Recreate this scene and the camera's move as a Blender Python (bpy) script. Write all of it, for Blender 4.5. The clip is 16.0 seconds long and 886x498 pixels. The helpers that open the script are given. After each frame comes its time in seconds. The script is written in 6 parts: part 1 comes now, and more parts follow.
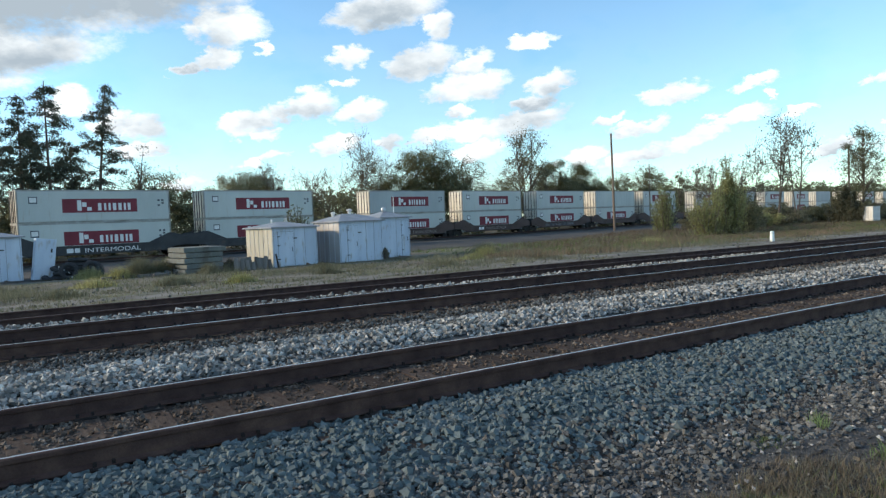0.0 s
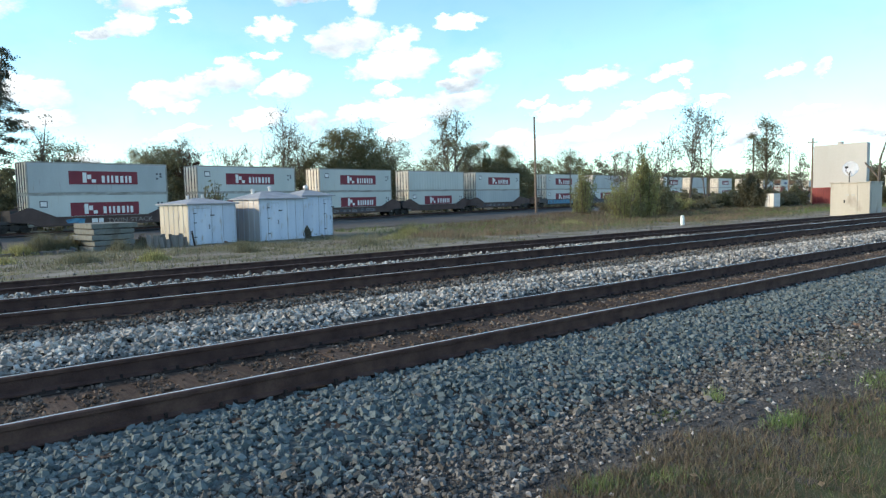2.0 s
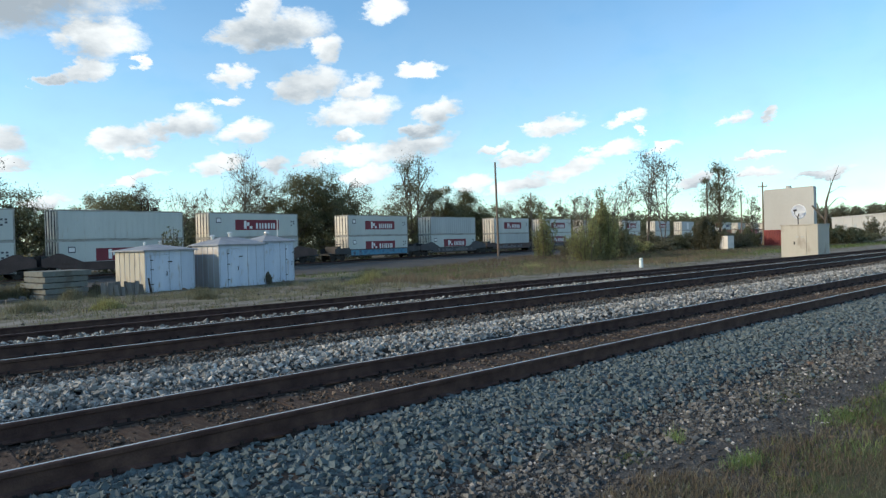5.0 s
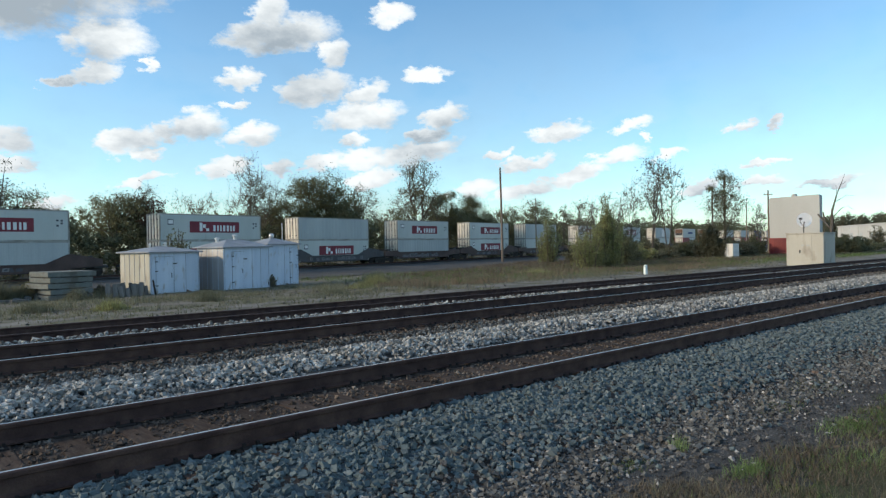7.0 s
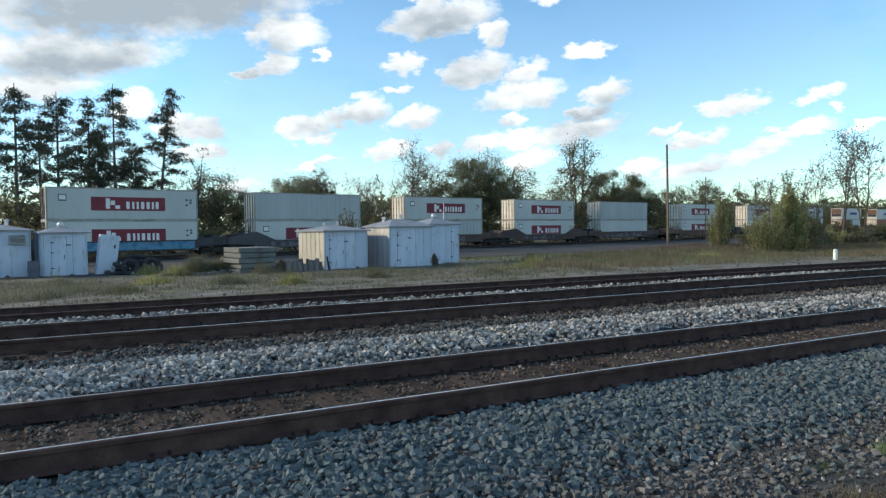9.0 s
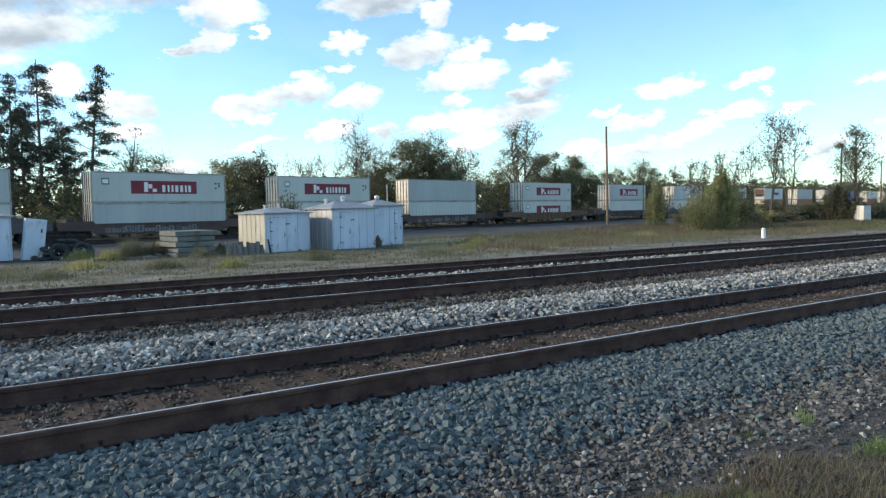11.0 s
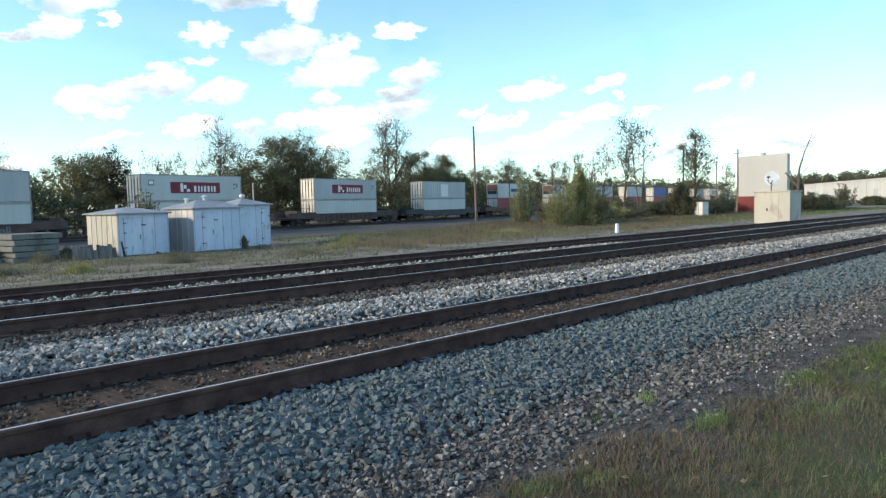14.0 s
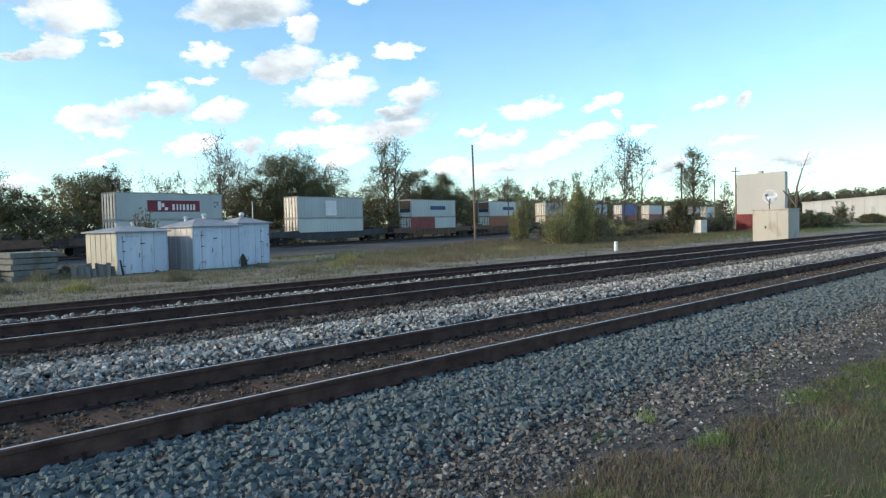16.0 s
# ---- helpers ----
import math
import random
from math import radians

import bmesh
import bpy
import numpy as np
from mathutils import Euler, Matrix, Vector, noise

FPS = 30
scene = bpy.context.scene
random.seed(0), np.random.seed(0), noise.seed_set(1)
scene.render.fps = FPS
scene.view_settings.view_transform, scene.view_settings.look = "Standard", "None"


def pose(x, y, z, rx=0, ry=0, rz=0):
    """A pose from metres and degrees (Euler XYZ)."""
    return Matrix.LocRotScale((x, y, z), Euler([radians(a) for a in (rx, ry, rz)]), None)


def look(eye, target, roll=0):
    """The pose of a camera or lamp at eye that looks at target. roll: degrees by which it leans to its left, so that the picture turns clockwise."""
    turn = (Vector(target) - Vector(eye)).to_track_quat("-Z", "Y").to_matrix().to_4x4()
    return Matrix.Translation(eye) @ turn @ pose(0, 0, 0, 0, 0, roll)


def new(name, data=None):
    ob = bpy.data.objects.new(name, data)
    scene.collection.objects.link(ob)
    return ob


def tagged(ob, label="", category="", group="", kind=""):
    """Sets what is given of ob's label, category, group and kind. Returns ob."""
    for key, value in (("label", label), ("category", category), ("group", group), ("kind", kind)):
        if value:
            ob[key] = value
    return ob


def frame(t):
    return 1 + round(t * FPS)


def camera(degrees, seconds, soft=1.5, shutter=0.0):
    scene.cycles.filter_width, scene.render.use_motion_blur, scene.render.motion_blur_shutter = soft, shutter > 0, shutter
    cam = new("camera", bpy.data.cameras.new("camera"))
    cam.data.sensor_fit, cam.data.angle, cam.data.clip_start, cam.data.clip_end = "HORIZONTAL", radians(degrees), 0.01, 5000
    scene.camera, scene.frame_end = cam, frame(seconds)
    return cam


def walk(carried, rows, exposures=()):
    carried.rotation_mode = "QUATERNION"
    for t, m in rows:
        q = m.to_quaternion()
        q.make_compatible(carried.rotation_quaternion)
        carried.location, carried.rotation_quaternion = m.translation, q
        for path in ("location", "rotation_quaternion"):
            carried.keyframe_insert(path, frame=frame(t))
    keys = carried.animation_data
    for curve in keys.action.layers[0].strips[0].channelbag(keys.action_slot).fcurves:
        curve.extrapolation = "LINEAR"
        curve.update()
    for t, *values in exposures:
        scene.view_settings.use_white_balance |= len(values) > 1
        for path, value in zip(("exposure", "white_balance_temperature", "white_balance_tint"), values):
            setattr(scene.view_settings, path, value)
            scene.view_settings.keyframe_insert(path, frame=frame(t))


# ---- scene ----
cam = camera(67.0, 16.0, soft=1.35)
PATH = [
    (0.0, -0.064, 0.047, 1.47, 87.45, 2.24, -31.97),
    (0.5, -0.073, 0.053, 1.47, 86.89, 1.88, -30.74),
    (1.0, -0.046, 0.035, 1.47, 86.36, 1.34, -34.34),
    (1.5, -0.019, 0.016, 1.47, 85.71, 0.95, -38.15),
    (2.0, -0.017, 0.015, 1.47, 85.54, 1.21, -38.39),
    (2.5, -0.014, 0.011, 1.47, 85.81, 1.34, -38.97),
    (3.0, -0.008, 0.007, 1.47, 87.22, 1.46, -39.76),
    (3.5, -0.002, 0.002, 1.47, 87.95, 1.74, -40.68),
    (4.0, 0.002, -0.002, 1.47, 88.49, 1.86, -41.27),
    (6.5, 0.002, -0.002, 1.47, 89.69, 1.15, -41.32),
    (7.0, 0.001, -0.001, 1.47, 89.67, 1.01, -41.19),
    (7.5, -0.010, 0.009, 1.47, 89.71, 1.08, -39.51),
    (8.0, -0.076, 0.054, 1.47, 89.26, 1.14, -30.38),
    (8.5, -0.091, 0.063, 1.47, 88.46, 0.82, -28.42),
    (8.7, -0.095, 0.065, 1.47, 88.31, 0.64, -27.78),
    (10.8, -0.081, 0.057, 1.47, 87.01, 0.71, -29.72),
    (11.0, -0.060, 0.045, 1.47, 86.53, 0.91, -32.53),
    (11.5, -0.012, 0.010, 1.47, 85.87, 0.78, -39.24),
    (12.0, 0.000, -0.000, 1.47, 85.63, 1.23, -41.07),
    (12.5, 0.009, -0.008, 1.47, 85.67, 1.41, -42.43),
    (13.0, 0.015, -0.014, 1.47, 85.79, 1.43, -43.33),
    (13.5, 0.016, -0.015, 1.47, 86.02, 1.52, -43.48),
    (14.0, 0.016, -0.014, 1.47, 86.18, 1.28, -43.44),
    (14.5, 0.015, -0.014, 1.47, 86.52, 1.26, -43.35),
    (15.0, 0.017, -0.016, 1.47, 86.94, 1.20, -43.68),
    (15.5, 0.022, -0.020, 1.47, 87.36, 1.49, -44.39),
    (16.0, 0.016, -0.015, 1.47, 87.73, 1.34, -43.52),
]
EXPOSURES = [(0.0, -0.05), (0.5, 0.06), (1.5, 0.22), (2.5, 0.28), (3.3, 0.08), (4.0, -0.06), (6.5, -0.3), (8.0, -0.28), (8.7, -0.18), (10.8, 0.06), (12.5, 0.24), (14.0, 0.22),
             (16.0, 0.02)]
walk(cam, [(t, pose(*p)) for t, *p in PATH], EXPOSURES)

# ---- sky and sun ----
SUN_AZIMUTH = -60.0    # degrees from +y towards +x: low, from the left and a little behind the yard
SUN_ELEVATION = 21.0

# fair-weather cumulus: azimuth, elevation, half width, half height (degrees), greyness
HIGH_CLOUDS = [
    (4.5, 17.6, 15.4, 2.8, 0.7), (-1.7, 12.8, 8.6, 1.7, 0.42), (-3.2, 10.4, 4.5, 1.0, 0.1), (3.4, 9.6, 1.6, 0.9, 0.1), (8.0, 8.0, 1.9, 1.0, 0), (8.4, 6.3, 1.7, 0.5, 0), (14.9, 15.9, 3.1, 1.4, 0),
    (14.0, 13.5, 1.9, 0.7, 0), (11.8, 12.5, 1.3, 0.4, 0.45), (17.6, 14.4, 0.6, 0.5, 0), (27.8, 17.2, 5.0, 1.3, 0.62), (26.8, 18.9, 1.9, 1.3, 0.2), (32.0, 15.9, 1.4, 1.1, 0.2), (37.0, 19.0, 2.0, 0.9, 0.15),
    (24.6, 13.6, 1.8, 0.7, 0.1), (23.8, 11.5, 1.1, 0.3, 0), (30.5, 13.0, 3.3, 1.2, 0), (35.0, 12.8, 1.7, 0.9, 0.1), (34.2, 10.8, 3.6, 1.1, 0.05),
]
MIDDLE_CLOUDS = [
    (40.0, 14.3, 1.8, 0.6, 0), (16.7, 8.5, 2.7, 1.0, 0.15), (20.8, 9.7, 2.5, 1.1, 0.3), (25.4, 9.3, 2.6, 0.8, 0.05), (17.9, 7.4, 1.2, 0.4, 0), (41.3, 10.6, 2.0, 1.0, 0.05), (39.5, 9.5, 2.4, 0.5, 0.3),
    (23.0, 6.7, 2.1, 0.8, 0), (27.6, 6.9, 1.5, 0.6, 0), (31.3, 7.3, 1.6, 0.6, 0), (33.5, 8.9, 1.4, 0.4, 0.1), (34.4, 7.4, 2.2, 0.9, 0.05), (39.0, 8.0, 4.1, 0.9, 0.15), (35.3, 5.8, 2.2, 0.8, 0),
    (44.0, 4.7, 2.2, 0.7, 0), (6.0, 8.3, 1.4, 0.8, 0.15),
]
LOW_CLOUDS = [
    (51.4, 9.4, 2.6, 0.7, 0.03), (56.7, 9.4, 1.7, 0.5, 0.03), (58.2, 8.6, 0.4, 0.3, 0), (48.4, 7.0, 2.7, 0.5, 0.03), (46.4, 7.8, 1.0, 0.3, 0), (55.6, 7.0, 2.6, 0.6, 0.03), (52.1, 5.6, 3.0, 0.7, 0.03),
    (48.3, 4.6, 2.5, 0.6, 0.05), (60.2, 7.0, 1.2, 0.4, 0.075), (65.1, 8.9, 1.2, 0.4, 0.09), (67.9, 9.0, 0.8, 0.3, 0.09), (67.4, 5.8, 1.5, 0.2, 0.09), (71.1, 4.1, 2.3, 0.3, 0.06), (66.4, 4.3, 2.1, 0.4, 0.06),
    (61.9, 4.1, 1.8, 0.5, 0.03), (11.2, 3.8, 1.7, 0.4, 0.03), (17.0, 5.5, 2.4, 0.3, 0.03),
]


def make_world():
    world = bpy.data.worlds.new("sky")
    scene.world = world
    world.use_nodes = True
    nt = world.node_tree
    nt.nodes.clear()
    out = nt.nodes.new("ShaderNodeOutputWorld")
    back = nt.nodes.new("ShaderNodeBackground")
    back.inputs["Strength"].default_value = 0.12
    nt.links.new(back.outputs[0], out.inputs[0])
    sky = nt.nodes.new("ShaderNodeTexSky")
    sky.sky_type = 'NISHITA'
    sky.sun_disc = False
    sky.sun_elevation = radians(SUN_ELEVATION)
    sky.sun_rotation = radians(SUN_AZIMUTH)
    sky.air_density, sky.dust_density, sky.ozone_density = 1.0, 0.2, 2.5
    coord = nt.nodes.new("ShaderNodeTexCoord")

    def math_node(op, a, b=None, c=None, clamp=False):
        n = nt.nodes.new("ShaderNodeMath")
        n.operation, n.use_clamp = op, clamp
        for i, v in enumerate((a, b, c)):
            if v is None:
                continue
            if isinstance(v, (int, float)):
                n.inputs[i].default_value = v
            else:
                nt.links.new(v, n.inputs[i])
        return n.outputs[0]

    sep = nt.nodes.new("ShaderNodeSeparateXYZ")
    nt.links.new(coord.outputs["Generated"], sep.inputs[0])
    az = math_node('MULTIPLY', math_node('ARCTAN2', sep.outputs[0], sep.outputs[1]), 57.2958)
    el = math_node('MULTIPLY', math_node('ARCSINE', sep.outputs[2]), 57.2958)

    def noise_node(scale, detail, rough=0.6):
        n = nt.nodes.new("ShaderNodeTexNoise")
        n.inputs["Scale"].default_value, n.inputs["Detail"].default_value = scale, detail
        n.inputs["Roughness"].default_value = rough
        nt.links.new(stretch.outputs[0], n.inputs["Vector"])
        return n

    stretch = nt.nodes.new("ShaderNodeMapping")
    stretch.inputs["Scale"].default_value = (1.0, 1.0, 1.8)
    nt.links.new(coord.outputs["Generated"], stretch.inputs[0])
    warp = noise_node(9.0, 6.0)
    fine = noise_node(26.0, 7.0, 0.62)
    broad = noise_node(3.2, 5.0)
    wisp = noise_node(70.0, 8.0, 0.7)
    veil = noise_node(7.0, 6.0, 0.55)
    wsep = nt.nodes.new("ShaderNodeSeparateColor")
    nt.links.new(warp.outputs["Color"], wsep.inputs[0])
    fsep = nt.nodes.new("ShaderNodeSeparateColor")
    nt.links.new(fine.outputs["Color"], fsep.inputs[0])
    azw = math_node('ADD', az, math_node('MULTIPLY', math_node('SUBTRACT', wsep.outputs[0], 0.5), 3.4))
    azw = math_node('ADD', azw, math_node('MULTIPLY', math_node('SUBTRACT', fsep.outputs[0], 0.5), 4.4))
    elw = math_node('ADD', el, math_node('MULTIPLY', math_node('SUBTRACT', wsep.outputs[1], 0.5), 1.7))
    elw = math_node('ADD', elw, math_node('MULTIPLY', math_node('SUBTRACT', fsep.outputs[1], 0.5), 2.4))
    # the banks rise a little to one side
    tilt = 0.16
    elt = math_node('MULTIPLY_ADD', azw, -tilt, elw)
    total, grey = None, None
    for a, e, w, h, g in HIGH_CLOUDS + MIDDLE_CLOUDS + LOW_CLOUDS:
        w, h = w * 1.2, h * 1.3 + 0.1
        u = math_node('MULTIPLY_ADD', azw, 1 / w, -a / w)
        v = math_node('MULTIPLY_ADD', elt, 1 / h, -(e - tilt * a) / h)
        d = math_node('SUBTRACT', 1.0, math_node('ADD', math_node('MULTIPLY', u, u), math_node('MULTIPLY', v, v)), clamp=True)
        # flat shaded undersides
        under = math_node('MULTIPLY', d, math_node('MULTIPLY_ADD', v, -0.5, g - 0.02, clamp=True))
        total = d if total is None else math_node('MAXIMUM', total, d)
        grey = under if grey is None else math_node('MAXIMUM', grey, under)
    # unseen clouds added over the rest of the sky to whiten the ambient light
    rest = math_node('MULTIPLY', math_node('SUBTRACT', broad.outputs["Fac"], 0.49, clamp=True), 5.0, clamp=True)
    aside = math_node('GREATER_THAN', math_node('ABSOLUTE', math_node('SUBTRACT', az, 38.0)), 42.0)
    high = math_node('GREATER_THAN', el, 26.0)
    rest = math_node('MULTIPLY', rest, math_node('MAXIMUM', aside, high))
    total = math_node('MAXIMUM', total, rest)
    frayed = math_node('MULTIPLY_ADD', math_node('SUBTRACT', wisp.outputs["Fac"], 0.5), 0.9, math_node('MULTIPLY_ADD', total, 1.3, -0.08))
    ragged = math_node('MULTIPLY_ADD', math_node('SUBTRACT', fine.outputs["Fac"], 0.5), 1.5, frayed)
    soft = nt.nodes.new("ShaderNodeMapRange")
    soft.interpolation_type = 'SMOOTHSTEP'
    soft.inputs["From Min"].default_value, soft.inputs["From Max"].default_value = -0.05, 0.95
    nt.links.new(ragged, soft.inputs[0])
    mask = math_node('MULTIPLY', soft.outputs[0], math_node('MULTIPLY', total, 5.0, clamp=True))
    # thin white haze that thickens towards the horizon, in uneven streaks
    streaks = math_node('MULTIPLY', math_node('SUBTRACT', veil.outputs["Fac"], 0.34, clamp=True), 3.0, clamp=True)
    low = math_node('MULTIPLY_ADD', el, -1 / 22.0, 1.0, clamp=True)
    haze = math_node('MULTIPLY', low, math_node('MULTIPLY_ADD', streaks, 0.30, 0.08))
    mask = math_node('MAXIMUM', mask, haze)
    shade = nt.nodes.new("ShaderNodeMix")
    shade.data_type = 'RGBA'
    shade.inputs["A"].default_value = (10.2, 10.7, 10.8, 1)
    shade.inputs["B"].default_value = (4.0, 4.75, 5.4, 1)
    nt.links.new(math_node('MULTIPLY', math_node('MULTIPLY_ADD', math_node('SUBTRACT', veil.outputs["Fac"], 0.47), 2.6, grey), 1.3, clamp=True), shade.inputs["Factor"])
    blend = nt.nodes.new("ShaderNodeMix")
    blend.data_type = 'RGBA'
    gain = nt.nodes.new("ShaderNodeMix")
    gain.data_type, gain.blend_type = 'RGBA', 'MULTIPLY'
    gain.inputs["Factor"].default_value = 1.0
    gain.inputs["B"].default_value = (1.62, 2.10, 2.18, 1)
    nt.links.new(sky.outputs[0], gain.inputs["A"])
    nt.links.new(gain.outputs["Result"], blend.inputs["A"])
    nt.links.new(shade.outputs["Result"], blend.inputs["B"])
    nt.links.new(mask, blend.inputs["Factor"])
    nt.links.new(blend.outputs["Result"], back.inputs["Color"])


make_world()
sun_data = bpy.data.lights.new("sun", 'SUN')
sun_data.energy, sun_data.angle, sun_data.color = 4.6, radians(6.0), (1.0, 0.80, 0.56)
sun = new("sun", sun_data)
sa, se = radians(SUN_AZIMUTH), radians(SUN_ELEVATION)
sun_from = Vector((math.sin(sa) * math.cos(se), math.cos(sa) * math.cos(se), math.sin(se)))
sun.matrix_world = look(sun_from * 60, (0, 0, 0))


# ---- materials ----
def material(name, colours, rough=0.7, metal=0.0, scale=4.0, fine=40.0, bump=0.3, bump_scale=None, island=0.0, spread=0.25, coords="Object",
             streak=None, dirt=None, trans=0.0, objrand=0.0, spec=0.5):
    """A surface from two or three base colours: mottled at two scales, with grain, relief, and a change from piece to piece."""
    m = bpy.data.materials.new(name)
    m.use_nodes = True
    nt = m.node_tree
    bsdf = nt.nodes["Principled BSDF"]
    tc = nt.nodes.new("ShaderNodeTexCoord")

    def tex(s, detail=4.0, stretch=None):
        n = nt.nodes.new("ShaderNodeTexNoise")
        n.inputs["Scale"].default_value, n.inputs["Detail"].default_value = s, detail
        vec = tc.outputs[coords]
        if stretch:
            mp = nt.nodes.new("ShaderNodeMapping")
            mp.inputs["Scale"].default_value = stretch
            nt.links.new(vec, mp.inputs[0])
            vec = mp.outputs[0]
        nt.links.new(vec, n.inputs["Vector"])
        return n.outputs["Fac"]

    ramp = nt.nodes.new("ShaderNodeValToRGB")
    els = ramp.color_ramp.elements
    pos = [0.32, 0.68] if len(colours) == 2 else [0.3, 0.5, 0.7]
    while len(els) < len(colours):
        els.new(0.5)
    for e, p, c in zip(els, pos, colours):
        e.position, e.color = p, (*c, 1)
    nt.links.new(tex(scale, 5.0, streak), ramp.inputs[0])
    colour = ramp.outputs[0]

    def scaled(fac, lo, hi, colour):
        mr = nt.nodes.new("ShaderNodeMapRange")
        mr.inputs["To Min"].default_value, mr.inputs["To Max"].default_value = lo, hi
        nt.links.new(fac, mr.inputs[0])
        mx = nt.nodes.new("ShaderNodeMix")
        mx.data_type, mx.blend_type = 'RGBA', 'MULTIPLY'
        mx.inputs["Factor"].default_value = 1.0
        nt.links.new(colour, mx.inputs["A"])
        nt.links.new(mr.outputs[0], mx.inputs["B"])
        return mx.outputs["Result"]

    colour = scaled(tex(fine, 3.0), 1 - spread, 1 + spread, colour)
    if dirt:
        mx = nt.nodes.new("ShaderNodeMix")
        mx.data_type = 'RGBA'
        r2 = nt.nodes.new("ShaderNodeValToRGB")
        r2.color_ramp.elements[0].position, r2.color_ramp.elements[1].position = dirt[1], min(1.0, dirt[1] + 0.16)
        nt.links.new(tex(dirt[2], 6.0, dirt[3] if len(dirt) > 3 else None), r2.inputs[0])
        nt.links.new(r2.outputs[0], mx.inputs["Factor"])
        nt.links.new(colour, mx.inputs["A"])
        mx.inputs["B"].default_value = (*dirt[0], 1)
        colour = mx.outputs["Result"]
    if island:
        g = nt.nodes.new("ShaderNodeNewGeometry")
        colour = scaled(g.outputs["Random Per Island"], 1 - island, 1 + island, colour)
    if objrand:
        g = nt.nodes.new("ShaderNodeObjectInfo")
        colour = scaled(g.outputs["Random"], 1 - objrand, 1 + objrand, colour)
    nt.links.new(colour, bsdf.inputs["Base Color"])
    bsdf.inputs["Roughness"].default_value, bsdf.inputs["Metallic"].default_value = rough, metal
    bsdf.inputs["Specular IOR Level"].default_value = spec
    if trans:
        # thin leaves let light through
        t = nt.nodes.new("ShaderNodeBsdfTranslucent")
        nt.links.new(colour, t.inputs[0])
        mix = nt.nodes.new("ShaderNodeMixShader")
        mix.inputs[0].default_value = trans
        nt.links.new(bsdf.outputs[0], mix.inputs[1])
        nt.links.new(t.outputs[0], mix.inputs[2])
        nt.links.new(mix.outputs[0], nt.nodes["Material Output"].inputs[0])
    if bump:
        b = nt.nodes.new("ShaderNodeBump")
        b.inputs["Strength"].default_value, b.inputs["Distance"].default_value = bump, 0.02
        nt.links.new(tex(bump_scale or fine, 4.0), b.inputs["Height"])
        nt.links.new(b.outputs[0], bsdf.inputs["Normal"])
    return m


M = {}
M["ground"] = material("yard_ground", [(0.095, 0.088, 0.072), (0.15, 0.14, 0.115), (0.21, 0.20, 0.17)], 0.95, scale=0.35, fine=9.0, bump=0.6, bump_scale=6.0,
                       dirt=((0.12, 0.125, 0.075), 0.5, 0.5), spec=0.12)
M["gravel"] = material("gravel_mix", [(0.044, 0.044, 0.043), (0.064, 0.063, 0.061), (0.09, 0.088, 0.083)], 0.95, scale=6.0, fine=60.0, bump=0.9, bump_scale=45.0,
                       dirt=((0.19, 0.188, 0.18), 0.58, 42.0), spec=0.12)
M["bed"] = material("ballast_bed", [(0.034, 0.028, 0.025), (0.064, 0.053, 0.046)], 0.95, scale=9.0, fine=70.0, bump=0.9, bump_scale=30.0, spec=0.12)
M["stone_blue"] = material("crushed_blue_stone", [(0.080, 0.106, 0.113), (0.105, 0.134, 0.140), (0.143, 0.168, 0.172)], 0.9, scale=5.0, fine=60.0, island=0.2, bump=0.25, spec=0.12)
M["stone_white"] = material("crushed_pale_stone", [(0.155, 0.158, 0.15), (0.268, 0.268, 0.252), (0.44, 0.43, 0.40)], 0.9, scale=5.0, fine=60.0, island=0.5, bump=0.25, spec=0.12)
M["stone_brown"] = material("rust_stained_stone", [(0.052, 0.04, 0.032), (0.088, 0.071, 0.058), (0.185, 0.162, 0.138)], 0.95, scale=3.0, fine=60.0, island=0.55, bump=0.3, spec=0.12)
M["stone_mix"] = material("mixed_gravel_stone", [(0.046, 0.046, 0.046), (0.07, 0.069, 0.067), (0.145, 0.141, 0.133)], 0.95, scale=4.0, fine=60.0, island=0.6, bump=0.25, spec=0.12)
M["stone_foot"] = material("dull_grey_stone", [(0.066, 0.07, 0.07), (0.10, 0.103, 0.10), (0.175, 0.172, 0.163)], 0.95, scale=9.0, fine=60.0, island=0.55, bump=0.25, spec=0.12)
M["stone_chip"] = material("white_stone_chip", [(0.24, 0.236, 0.225), (0.36, 0.35, 0.335)], 0.9, scale=9.0, fine=60.0, island=0.35, bump=0.2, spec=0.12)
M["stone_tan"] = material("tan_stone", [(0.12, 0.088, 0.07), (0.17, 0.125, 0.1)], 0.9, scale=9.0, fine=60.0, bump=0.3, spec=0.12)
M["leaf_tan"] = material("dry_tan_leaf", [(0.22, 0.17, 0.11), (0.30, 0.24, 0.16)], 0.8, scale=9.0, fine=60.0, bump=0.1, objrand=0.4)
M["bed_blue"] = material("blue_stone_bed", [(0.045, 0.06, 0.066), (0.08, 0.10, 0.106)], 0.95, scale=12.0, fine=70.0, bump=1.0, bump_scale=22.0, spec=0.12)
M["bed_pale"] = material("pale_stone_bed", [(0.06, 0.06, 0.058), (0.12, 0.118, 0.112)], 0.95, scale=12.0, fine=70.0, bump=1.0, bump_scale=22.0, spec=0.12)
M["rust"] = material("rail_rust", [(0.05, 0.030, 0.0265), (0.074, 0.045, 0.0385), (0.10, 0.062, 0.05)], 0.75, scale=5.0, fine=60.0, bump=0.3, spec=0.1)
M["steel"] = material("worn_rail_head", [(0.56, 0.535, 0.51), (0.68, 0.655, 0.63)], 0.3, 1.0, scale=3.0, fine=40.0, spread=0.15, bump=0.05, streak=(1, 30, 1))
